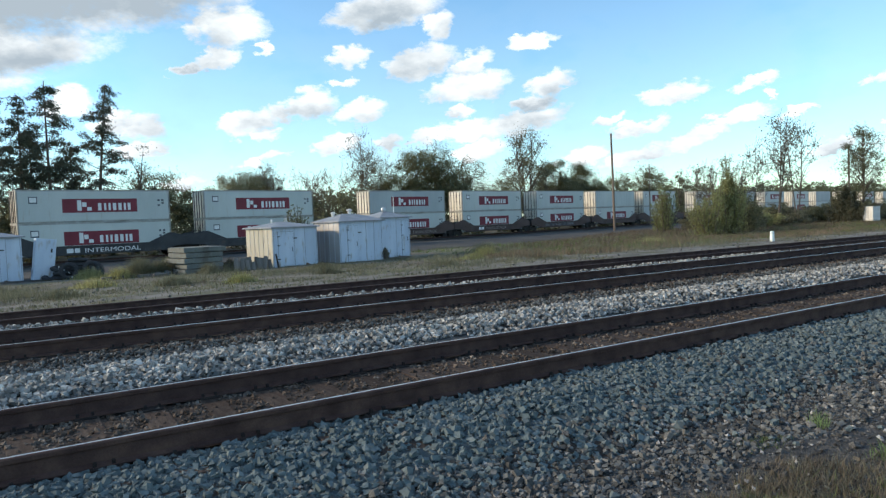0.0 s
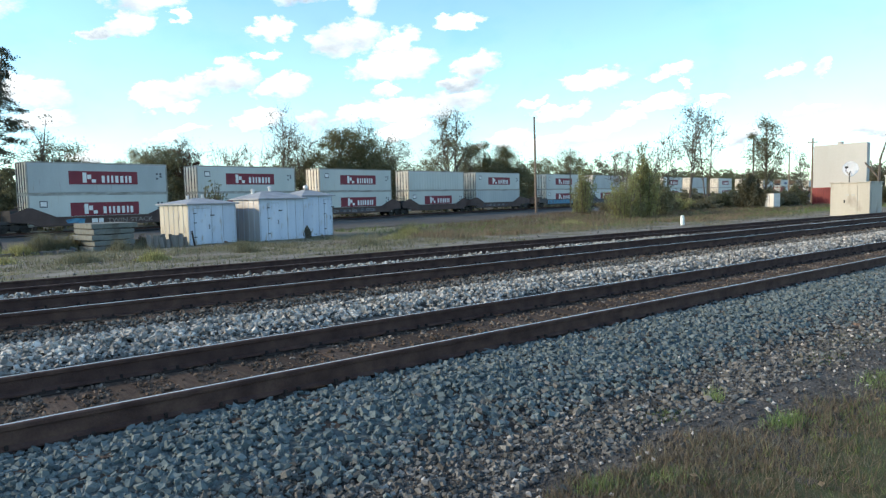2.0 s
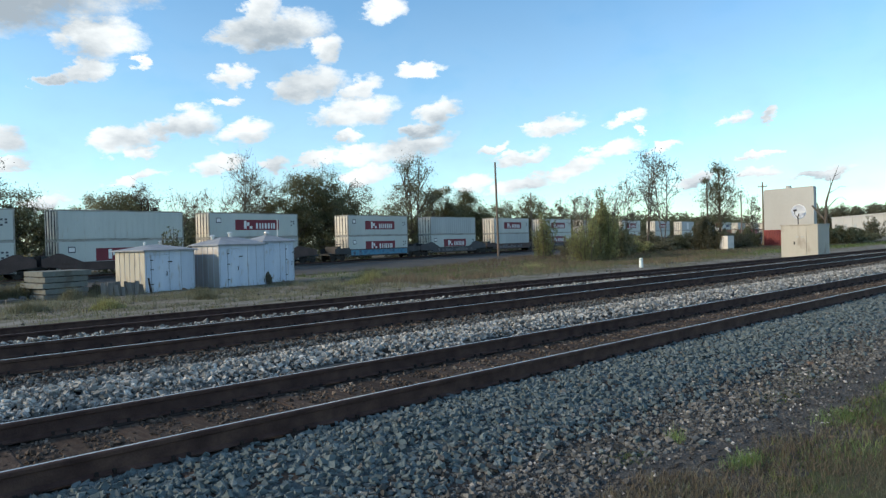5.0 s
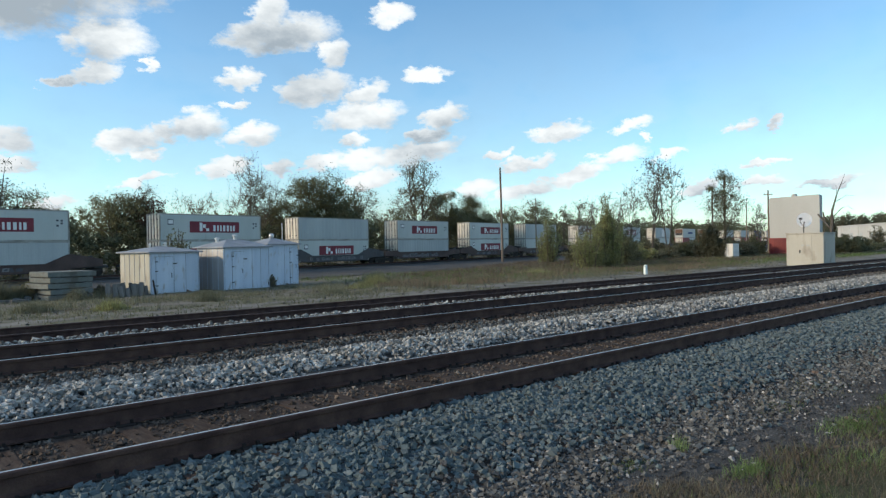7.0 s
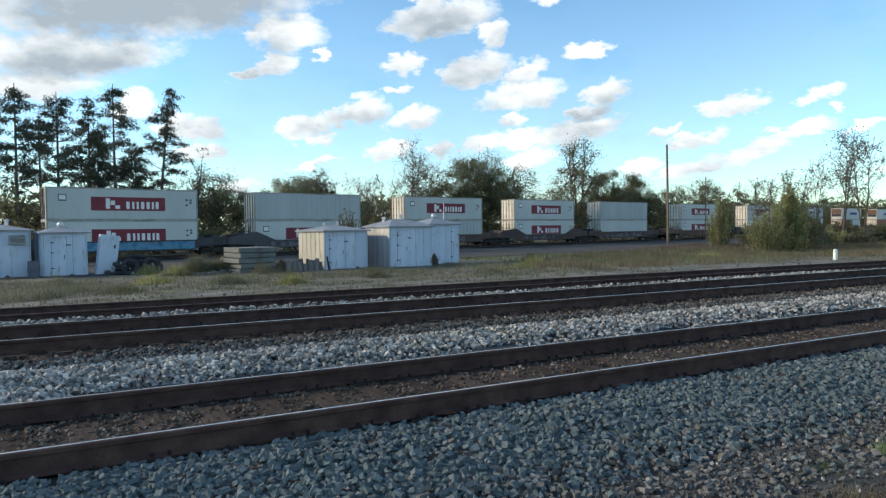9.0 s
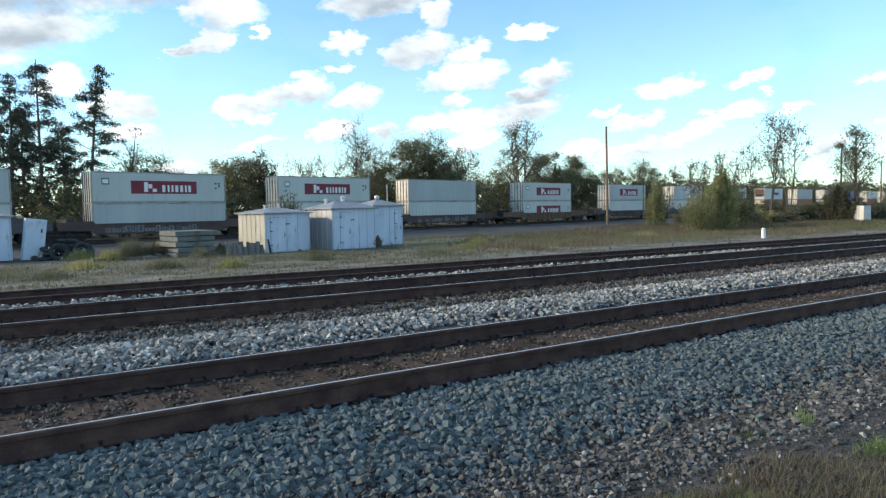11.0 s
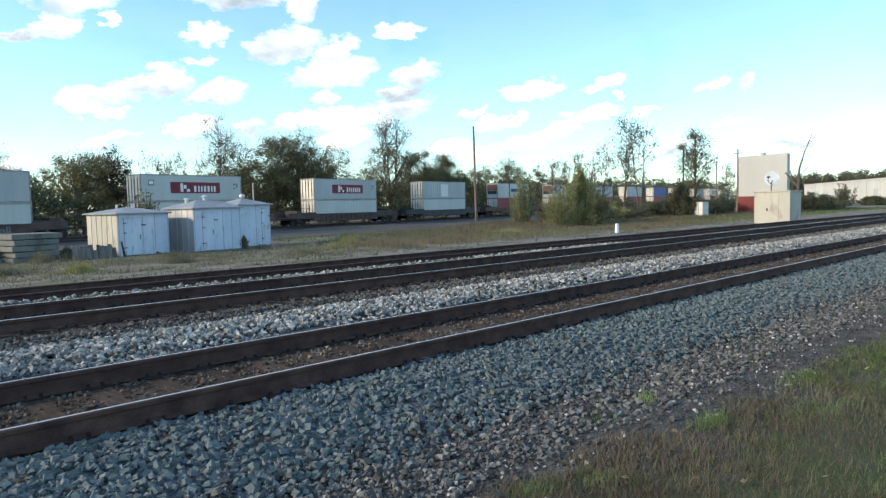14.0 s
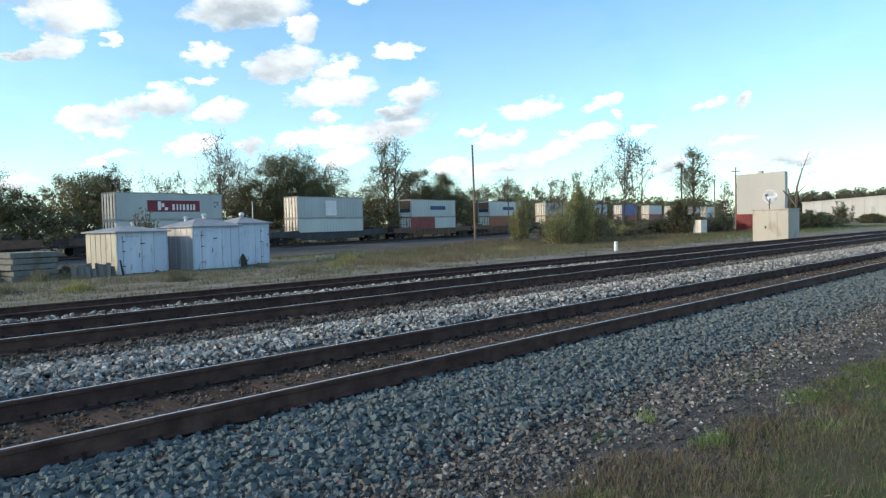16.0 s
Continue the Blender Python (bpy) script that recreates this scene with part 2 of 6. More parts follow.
M["rusty_head"] = material("rusty_rail_head", [(0.05, 0.04, 0.036), (0.09, 0.075, 0.065)], 0.6, 0.3, scale=3.0, fine=40.0, bump=0.1)
M["tie"] = material("creosoted_tie", [(0.034, 0.025, 0.021), (0.054, 0.041, 0.034), (0.078, 0.062, 0.05)], 0.95, scale=3.0, fine=30.0, streak=(8, 1, 1), bump=0.5, objrand=0.3, spec=0.12)
M["tie_plate"] = material("dark_tie_plate", [(0.024, 0.02, 0.019), (0.042, 0.034, 0.03)], 0.9, scale=6.0, fine=60.0, bump=0.2, spec=0.1)
M["blade"] = material("grass_blade", [(0.07, 0.115, 0.036), (0.10, 0.142, 0.046), (0.15, 0.165, 0.068)], 0.85, scale=0.8, fine=20.0, island=0.45, bump=0, trans=0.35)
M["yard_blade"] = material("pale_olive_grass", [(0.10, 0.105, 0.065), (0.15, 0.152, 0.098), (0.225, 0.22, 0.15)], 0.9, scale=0.5, fine=20.0, island=0.3, bump=0, trans=0.35)
M["brown_weed"] = material("reddish_dry_weed", [(0.12, 0.092, 0.062), (0.165, 0.13, 0.088), (0.215, 0.175, 0.12)], 0.9, scale=0.5, fine=20.0, island=0.3, bump=0, trans=0.3)
M["weed"] = material("fresh_weed", [(0.12, 0.19, 0.06), (0.2, 0.27, 0.1)], 0.8, scale=2.0, fine=20.0, island=0.4, bump=0, trans=0.35)
M["dry"] = material("dry_grass", [(0.085, 0.068, 0.048), (0.118, 0.096, 0.068), (0.17, 0.145, 0.10)], 0.9, scale=0.8, fine=20.0, island=0.45, bump=0, trans=0.3)
M["bark"] = material("bark", [(0.07, 0.06, 0.05), (0.14, 0.12, 0.1)], 0.95, scale=3.0, fine=30.0, streak=(1, 1, 0.2), bump=0.6)
M["leaf"] = material("broad_leaf", [(0.12, 0.125, 0.07), (0.16, 0.162, 0.09), (0.20, 0.195, 0.115)], 0.7, scale=0.25, fine=3.0, island=0.4, bump=0, trans=0.7)
M["leaf_yellow"] = material("turning_leaf", [(0.21, 0.225, 0.10), (0.27, 0.275, 0.125), (0.32, 0.305, 0.15)], 0.7, scale=0.25, fine=3.0, island=0.35, bump=0, trans=0.65)
M["leaf_red"] = material("red_leaf", [(0.05, 0.028, 0.018), (0.085, 0.04, 0.025)], 0.75, scale=0.3, fine=3.0, island=0.4, bump=0, trans=0.3)
M["leaf_grey"] = material("sparse_grey_leaf", [(0.14, 0.14, 0.092), (0.19, 0.185, 0.12)], 0.8, scale=0.3, fine=3.0, island=0.4, bump=0, trans=0.65)
M["needle"] = material("pine_needle", [(0.045, 0.056, 0.042), (0.075, 0.088, 0.058)], 0.75, scale=0.5, fine=5.0, island=0.5, bump=0, trans=0.2)
M["cwhite"] = material("white_container_paint", [(0.43, 0.465, 0.44), (0.505, 0.53, 0.50)], 0.5, scale=0.5, fine=6.0, spread=0.05, bump=0.03, streak=(1, 1, 0.25),
                       dirt=((0.40, 0.38, 0.32), 0.61, 1.2, (3, 1, 0.5)), objrand=0.06)
# container white made brighter and creamier: sunlight on the door ends is in the colour
M["cdoor_lit"] = material("sunlit_container_door", [(0.62, 0.59, 0.50), (0.72, 0.68, 0.58)], 0.5, scale=0.7, fine=6.0, spread=0.08, bump=0.03, dirt=((0.36, 0.31, 0.25), 0.56, 1.6, (1, 2, 0.4)))
M["cgrey"] = material("grey_container_paint", [(0.33, 0.36, 0.36), (0.41, 0.44, 0.43)], 0.55, scale=0.5, fine=6.0, spread=0.06, bump=0.03, streak=(1, 1, 0.25),
                      dirt=((0.28, 0.26, 0.23), 0.64, 1.1, (3, 1, 0.5)), objrand=0.08)
M["cred"] = material("red_container_paint", [(0.20, 0.026, 0.026), (0.27, 0.038, 0.035)], 0.55, scale=0.6, fine=6.0, spread=0.08, bump=0.03, objrand=0.1)
M["corange"] = material("orange_container_paint", [(0.22, 0.075, 0.03), (0.30, 0.10, 0.04)], 0.6, scale=0.6, fine=6.0, spread=0.08, bump=0.03, objrand=0.15)
M["cteal"] = material("teal_container_paint", [(0.05, 0.15, 0.14), (0.08, 0.20, 0.18)], 0.6, scale=0.6, fine=6.0, spread=0.08, bump=0.03, objrand=0.1)
M["cblue"] = material("blue_container_paint", [(0.03, 0.08, 0.24), (0.05, 0.11, 0.30)], 0.55, scale=0.6, fine=6.0, spread=0.08, bump=0.03, objrand=0.1)
M["sign_red"] = material("faded_red_panel", [(0.145, 0.011, 0.024), (0.20, 0.019, 0.034)], 0.6, scale=0.7, fine=8.0, spread=0.1, bump=0)
M["mark_white"] = material("white_marking", [(0.66, 0.66, 0.64), (0.74, 0.74, 0.72)], 0.6, scale=1.5, fine=12.0, spread=0.08, bump=0)
M["faded_mark"] = material("faded_lettering", [(0.22, 0.19, 0.16), (0.36, 0.32, 0.28)], 0.8, scale=2.5, fine=12.0, bump=0)
M["mark_dark"] = material("dark_marking", [(0.04, 0.045, 0.06), (0.08, 0.085, 0.1)], 0.7, scale=2.0, fine=12.0, bump=0)
M["mark_blue"] = material("blue_marking", [(0.03, 0.05, 0.16), (0.05, 0.08, 0.2)], 0.7, scale=2.0, fine=12.0, bump=0)
M["car_black"] = material("black_car_paint", [(0.02, 0.021, 0.024), (0.04, 0.041, 0.045)], 0.6, scale=1.0, fine=10.0, bump=0.1, dirt=((0.07, 0.055, 0.045), 0.6, 0.9, (1, 1, 2)))
M["car_brown"] = material("brown_car_paint", [(0.058, 0.036, 0.031), (0.092, 0.058, 0.049)], 0.75, scale=1.0, fine=10.0, bump=0.1, dirt=((0.075, 0.062, 0.053), 0.62, 0.9))
M["car_rust"] = material("rusty_car_side", [(0.11, 0.06, 0.04), (0.17, 0.10, 0.065)], 0.85, scale=1.2, fine=10.0, bump=0.2, dirt=((0.06, 0.045, 0.04), 0.56, 1.2))
M["car_grey"] = material("grey_car_side", [(0.05, 0.05, 0.054), (0.085, 0.085, 0.088)], 0.75, scale=1.0, fine=10.0, bump=0.1, dirt=((0.06, 0.05, 0.05), 0.54, 1.0))
M["graffiti_blue"] = material("blue_graffiti", [(0.04, 0.12, 0.22), (0.08, 0.26, 0.38), (0.13, 0.17, 0.24)], 0.7, scale=1.6, fine=8.0, bump=0, dirt=((0.05, 0.07, 0.10), 0.55, 1.5))
M["graffiti_pale"] = material("pale_graffiti", [(0.12, 0.12, 0.125), (0.22, 0.215, 0.21)], 0.75, scale=1.6, fine=8.0, bump=0, dirt=((0.10, 0.09, 0.09), 0.55, 1.6))
M["wheel"] = material("greasy_wheel_steel", [(0.02, 0.018, 0.016), (0.045, 0.04, 0.036)], 0.7, 0.4, scale=3.0, fine=20.0, bump=0.1)
# bluish shed paint, made bluer for the sky light on the shaded fronts
M["shed"] = material("shade_blue_shed_paint", [(0.42, 0.50, 0.61), (0.53, 0.60, 0.69)], 0.6, scale=0.9, fine=9.0, spread=0.06, bump=0.06, streak=(2, 2, 0.35),
                     dirt=((0.33, 0.31, 0.28), 0.58, 2.2, (2, 2, 0.6)))
# the shed's sunlit end: warm sunlight put into a cream colour, with dirt streaks
M["lit_end_sheet"] = material("sunlit_cream_sheet", [(0.345, 0.33, 0.27), (0.45, 0.43, 0.355)], 0.7, scale=0.9, fine=9.0, spread=0.08, bump=0.05, streak=(2, 2, 0.3),
                            dirt=((0.16, 0.14, 0.11), 0.6, 1.8, (2, 2, 0.5)))
M["dish"] = material("white_dish_enamel", [(0.74, 0.75, 0.76), (0.80, 0.81, 0.82)], 0.5, scale=3.0, spread=0.03, bump=0)
M["cabinet"] = material("white_cabinet_enamel", [(0.50, 0.49, 0.46), (0.62, 0.61, 0.58)], 0.5, scale=2.0, spread=0.05, bump=0)
M["frame_dark"] = material("grimy_container_edge", [(0.20, 0.19, 0.165), (0.40, 0.40, 0.37)], 0.7, scale=1.3, fine=8.0, bump=0.05)
M["shed_metal"] = material("bare_galvanised_sheet", [(0.30, 0.30, 0.30), (0.48, 0.47, 0.46)], 0.45, 0.5, scale=0.8, fine=9.0, spread=0.08, bump=0.06, streak=(2, 2, 0.3))
M["shed_roof"] = material("weathered_shed_roof", [(0.19, 0.21, 0.235), (0.28, 0.30, 0.325)], 0.65, 0.1, scale=1.4, fine=9.0, spread=0.1, bump=0.08)
M["dark_gap"] = material("dark_seam", [(0.03, 0.032, 0.036), (0.06, 0.06, 0.065)], 0.9, bump=0)
M["seam"] = material("shadowed_sheet_joint", [(0.16, 0.19, 0.22), (0.26, 0.3, 0.34)], 0.8, bump=0)
M["vent"] = material("galvanised_vent", [(0.5, 0.5, 0.5), (0.66, 0.66, 0.65)], 0.4, 0.6, scale=3.0, bump=0)
M["box"] = material("cream_bungalow_paint", [(0.345, 0.33, 0.28), (0.41, 0.39, 0.335)], 0.6, scale=0.8, fine=7.0, spread=0.06, bump=0.05, streak=(1, 1, 0.3),
                    dirt=((0.26, 0.235, 0.19), 0.57, 1.3, (1, 1, 0.5)))
M["tank"] = material("white_bulk_bin_paint", [(0.335, 0.345, 0.33), (0.385, 0.395, 0.38)], 0.6, scale=0.3, fine=3.0, spread=0.05, bump=0.03, streak=(1, 1, 0.2))
M["concrete"] = material("weathered_concrete", [(0.115, 0.128, 0.12), (0.185, 0.20, 0.185)], 0.95, scale=1.5, fine=25.0, bump=0.4, dirt=((0.10, 0.10, 0.085), 0.5, 1.4), objrand=0.15)
M["wood"] = material("weathered_pole_wood", [(0.13, 0.10, 0.08), (0.22, 0.17, 0.13)], 0.95, scale=2.0, fine=20.0, streak=(4, 4, 0.2), bump=0.4)
M["old_board"] = material("grey_old_boards", [(0.105, 0.10, 0.095), (0.17, 0.16, 0.148)], 0.95, scale=2.0, fine=20.0, streak=(4, 4, 0.3), bump=0.4, objrand=0.25)
M["barrel"] = material("dull_steel_barrel", [(0.085, 0.095, 0.12), (0.14, 0.15, 0.18)], 0.7, 0.2, scale=3.0, bump=0.1, dirt=((0.10, 0.07, 0.05), 0.56, 3.0))
M["rubber"] = material("black_rubber", [(0.015, 0.016, 0.018), (0.035, 0.036, 0.04)], 0.85, scale=5.0, bump=0.2)
M["plastic_post"] = material("white_marker_plastic", [(0.66, 0.74, 0.72), (0.74, 0.80, 0.78)], 0.5, scale=3.0, spread=0.05, bump=0)
M["warehouse"] = material("white_metal_siding", [(0.42, 0.42, 0.40), (0.50, 0.50, 0.48)], 0.6, scale=0.1, fine=1.5, spread=0.05, bump=0.05, streak=(1, 1, 0.3))
M["roof_dark"] = material("dark_roof", [(0.12, 0.12, 0.12), (0.2, 0.2, 0.19)], 0.9, scale=0.5, bump=0)


# ---- geometry helpers ----
def mesh_object(name, verts, faces, mats, parent=None, index=None, smooth=False):
    """One mesh object from arrays; faces all have the same number of corners."""
    verts, faces = np.asarray(verts, dtype=np.float32), np.asarray(faces, dtype=np.int32)
    me = bpy.data.meshes.new(name)
    n, k = faces.shape
    me.vertices.add(len(verts))
    me.vertices.foreach_set("co", verts.ravel())
    me.loops.add(n * k)
    me.loops.foreach_set("vertex_index", faces.ravel())
    me.polygons.add(n)
    me.polygons.foreach_set("loop_start", np.arange(0, n * k, k, dtype=np.int32))
    if index is not None:
        me.polygons.foreach_set("material_index", np.asarray(index, dtype=np.int32))
    me.polygons.foreach_set("use_smooth", np.full(n, smooth, dtype=bool))
    for m in mats if isinstance(mats, (list, tuple)) else [mats]:
        me.materials.append(m)
    me.update(calc_edges=True)
    ob = new(name, me)
    ob.parent = parent
    return ob


def part(name, bm, mat, parent=None, label="", smooth=False):
    """Links a bmesh as one mesh object under a thing or a part."""
    me = bpy.data.meshes.new(name)
    bmesh.ops.recalc_face_normals(bm, faces=bm.faces)
    bm.to_mesh(me)
    bm.free()
    for m in mat if isinstance(mat, (list, tuple)) else [mat]:
        me.materials.append(m)
    if smooth:
        me.polygons.foreach_set("use_smooth", [True] * len(me.polygons))
    ob = new(name, me)
    ob.parent = parent
    if label:
        tagged(ob, label)
    return ob


def shared(name, me, parent, m):
    ob = new(name, me)
    ob.parent = parent
    ob.matrix_basis = m
    return ob


def box(bm, x0, x1, y0, y1, z0, z1, mat=0, bevel=0.0, m=None):
    vs = [bm.verts.new(Vector(c)) for c in ((x0, y0, z0), (x1, y0, z0), (x1, y1, z0), (x0, y1, z0), (x0, y0, z1), (x1, y0, z1), (x1, y1, z1), (x0, y1, z1))]
    fs = []
    for q in ((0, 3, 2, 1), (4, 5, 6, 7), (0, 1, 5, 4), (1, 2, 6, 5), (2, 3, 7, 6), (3, 0, 4, 7)):
        f = bm.faces.new([vs[i] for i in q])
        f.material_index = mat
        fs.append(f)
    if bevel:
        edges = list({e for f in fs for e in f.edges})
        r = bmesh.ops.bevel(bm, geom=edges, offset=bevel, segments=2, affect='EDGES', profile=0.6)
        for f in r["faces"]:
            f.material_index = mat
        vs = list({v for f in fs if f.is_valid for v in f.verts} | {v for f in r["faces"] for v in f.verts})
    if m is not None:
        bmesh.ops.transform(bm, matrix=m, verts=[v for v in vs if v.is_valid])
    return vs


def tube(bm, pts, radii, seg=8, mat=0, cap=True):
    """A round bar through the points."""
    rings = []
    pts = [Vector(p) for p in pts]
    for i, p in enumerate(pts):
        d = (pts[min(i + 1, len(pts) - 1)] - pts[max(i - 1, 0)]).normalized()
        a = d.orthogonal().normalized()
        b = d.cross(a)
        r = radii[i] if isinstance(radii, (list, tuple)) else radii
        rings.append([bm.verts.new(p + (a * math.cos(2 * math.pi * j / seg) + b * math.sin(2 * math.pi * j / seg)) * r) for j in range(seg)])
    for r0, r1 in zip(rings, rings[1:]):
        # match the turn of the next ring
        off = min(range(seg), key=lambda o: (r1[o].co - r0[0].co).length)
        for j in range(seg):
            f = bm.faces.new((r0[j], r0[(j + 1) % seg], r1[(j + 1 + off) % seg], r1[(j + off) % seg]))
            f.material_index = mat
    if cap:
        bm.faces.new(rings[0]).material_index = mat
        bm.faces.new(rings[-1]).material_index = mat


def profile(bm, outline, y0, y1, axis="y", mat=0):
    """A prism: outline in (a, z), pulled along the other horizontal axis."""
    def at(a, s, z):
        return Vector((a, s, z)) if axis == "y" else Vector((s, a, z))
    r0 = [bm.verts.new(at(a, y0, z)) for a, z in outline]
    r1 = [bm.verts.new(at(a, y1, z)) for a, z in outline]
    n = len(outline)
    for i in range(n):
        bm.faces.new((r0[i], r0[(i + 1) % n], r1[(i + 1) % n], r1[i])).material_index = mat
    bm.faces.new(r0).material_index = mat
    bm.faces.new(r1[::-1]).material_index = mat


def thing(name, m, label, category, group="", kind=""):
    ob = new(name)
    ob.empty_display_size = 0.2
    ob.matrix_basis = m
    return tagged(ob, label, category, group, kind)


rng = np.random.default_rng(7)


def turns(n, r=rng):
    """n random rotations, as matrices."""
    q = r.normal(size=(n, 4))
    q /= np.linalg.norm(q, axis=1)[:, None]
    w, x, y, z = q.T
    return np.stack([np.stack([1 - 2 * (y * y + z * z), 2 * (x * y - z * w), 2 * (x * z + y * w)], 1),
                     np.stack([2 * (x * y + z * w), 1 - 2 * (x * x + z * z), 2 * (y * z - x * w)], 1),
                     np.stack([2 * (x * z - y * w), 2 * (y * z + x * w), 1 - 2 * (x * x + y * y)], 1)], 1)


CHUNK_V = np.array([(x, y, z) for x in (-1, 1) for y in (-1, 1) for z in (-1, 1)]) * 0.72
CHUNK_F = np.array([(0, 1, 3), (0, 3, 2), (4, 6, 7), (4, 7, 5), (0, 4, 5), (0, 5, 1), (2, 3, 7), (2, 7, 6), (1, 5, 7), (1, 7, 3), (0, 2, 6), (0, 6, 4)])


PEBBLE_V = np.array([(1, 0, 0), (-1, 0, 0), (0, 1, 0), (0, -1, 0), (0, 0, 1), (0, 0, -1)]) * 1.15
PEBBLE_F = np.array([(0, 2, 4), (2, 1, 4), (1, 3, 4), (3, 0, 4), (2, 0, 5), (1, 2, 5), (3, 1, 5), (0, 3, 5)])


def stones(name, places, sizes, mat, parent=None, small=False):
    """Broken stones, each its own island: chunky ones with many faces near by, plain ones for the small and the far."""
    near = (places[:, 0] < 14.0) & (places[:, 1] < 9.0) & (not small)
    verts, faces, start = [], [], 0
    for pick, base, tri, low, rough in ((near, CHUNK_V, CHUNK_F, 0.62, 0.1), (~near, PEBBLE_V, PEBBLE_F, 0.75, 0.1)):
        at, n, c = places[pick], int(pick.sum()), len(base)
        if not n:
            continue
        v = base[None] * rng.uniform(low, 1.12, (n, c, 1)) + rng.normal(0, rough, (n, c, 3))
        v = v * rng.uniform(0.6, 1.25, (n, 1, 3))
        v = np.einsum("nij,nkj->nki", turns(n), v) * (sizes[pick][:, None, None] * 0.55)
        v[:, :, 2] *= 0.9
        verts.append((v + at[:, None, :]).reshape(-1, 3))
        faces.append((tri[None] + (np.arange(n) * c)[:, None, None] + start).reshape(-1, 3))
        start += n * c
    return mesh_object(name, np.concatenate(verts), np.concatenate(faces), mat, parent)


def leaves(centres, sizes, r=rng):
    """Small pointed leaves round the centres: vertices and faces."""
    n = len(centres)
    base = np.array([(-0.52, -0.2, 0), (0.5, -0.12, 0.04), (0.05, 0.4, 0)])
    v = np.einsum("nij,kj->nki", turns(n, r), base) * sizes[:, None, None] + centres[:, None, :]
    f = np.arange(3)[None] + (np.arange(n) * 3)[:, None]
    return v.reshape(-1, 3), f


def prisms(segs, sides=5):
    """Tapered bars for limbs, from rows of start, end and two radii."""
    s = np.asarray(segs, dtype=float)
    p0, p1, r0, r1 = s[:, :3], s[:, 3:6], s[:, 6], s[:, 7]
    d = p1 - p0
    d /= np.linalg.norm(d, axis=1)[:, None] + 1e-9
    ref = np.where(np.abs(d[:, 2:3]) > 0.9, np.array([[1.0, 0, 0]]), np.array([[0, 0, 1.0]]))
    a = np.cross(d, ref)
    a /= np.linalg.norm(a, axis=1)[:, None]
    b = np.cross(d, a)
    ang = np.arange(sides) * 2 * np.pi / sides
    ring = a[:, None] * np.cos(ang)[None, :, None] + b[:, None] * np.sin(ang)[None, :, None]
    v = np.concatenate([p0[:, None] + ring * r0[:, None, None], p1[:, None] + ring * r1[:, None, None]], 1)
    j = np.arange(sides)
    f = np.stack([j, (j + 1) % sides, (j + 1) % sides + sides, j + sides], 1)
    f = f[None] + (np.arange(len(s)) * 2 * sides)[:, None, None]
    return v.reshape(-1, 3), f.reshape(-1, 4)


# ---- ground and tracks ----
GROUND = [(-2500, -0.6), (-30, -0.5), (2.4, -0.42), (20, -0.42), (26, -0.62), (33, -0.84), (42, -0.9), (58, -1.08), (4000, -1.1)]
BED = [(3.5, -0.46), (4.0, -0.34), (4.5, -0.235), (4.7, -0.215), (5.1, -0.2), (5.2, -0.205), (5.46, -0.205), (5.55, -0.19), (6.66, -0.19), (6.72, -0.203), (6.95, -0.203), (7.1, -0.2), (7.2, -0.2), (7.7, -0.18), (8.5, -0.1), (9.1, -0.04), (9.46, -0.04), (9.54, -0.04), (9.8, -0.04), (9.9, -0.04), (11.6, -0.035), (12.0, -0.01), (12.5, -0.01), (13.0, -0.08),
       (14.0, -0.3), (15.3, -0.40), (18.4, -0.42), (19.4, -0.47)]
YARD = math.atan(0.21)            # the yard runs at this angle to the main line
YARD_Y = 63.33                    # near side of the train at x = 0
UX, UY = math.cos(YARD), math.sin(YARD)


def level(y, table=GROUND):
    return float(np.interp(y, [a for a, b in table], [b for a, b in table]))


def yard(s, v, z=0.0):
    """A point s along the yard and v metres behind the train's near side."""
    return Vector((s * UX - v * UY, YARD_Y + s * UY + v * UX, z))


def sheet(name, xs, ys, zf, mat, label, category):
    X, Y = np.meshgrid(xs, ys)
    Z = zf(X, Y)
    v = np.stack([X.ravel(), Y.ravel(), Z.ravel()], 1)
    nx, ny = len(xs), len(ys)
    i, j = np.meshgrid(np.arange(nx - 1), np.arange(ny - 1))
    a = (j * nx + i).ravel()
    f = np.stack([a, a + 1, a + 1 + nx, a + nx], 1)
    return tagged(mesh_object(name, v, f, mat, smooth=True), label, category, kind="structure")


def swell(X, Y, amp, size):
    return amp * (np.sin(X / size + 1.3 * np.sin(Y / size * 0.7)) * np.cos(Y / size * 1.3 + 0.6) + 0.5 * np.sin(X / size * 2.7 + 2) * np.sin(Y / size * 2.2))


near_xs = np.arange(-6, 70, 0.5)
wide_xs = np.concatenate([np.geomspace(-2500, -8, 30), near_xs, np.geomspace(72, 3500, 40)])
ground_ys = np.concatenate([np.linspace(-2500, -40, 12), np.linspace(-30, 3.0, 34), np.linspace(3.5, 19, 8), np.arange(19.5, 62, 0.75), np.geomspace(63, 4000, 40)])


def ground_height(X, Y):
    z = np.interp(Y, [a for a, b in GROUND], [b for a, b in GROUND])
    return z + np.where((Y > 19) | (Y < 3), swell(X, Y, 0.035, 2.3), 0) * np.clip(np.abs(Y - 11) / 8 - 1.0, 0, 1)


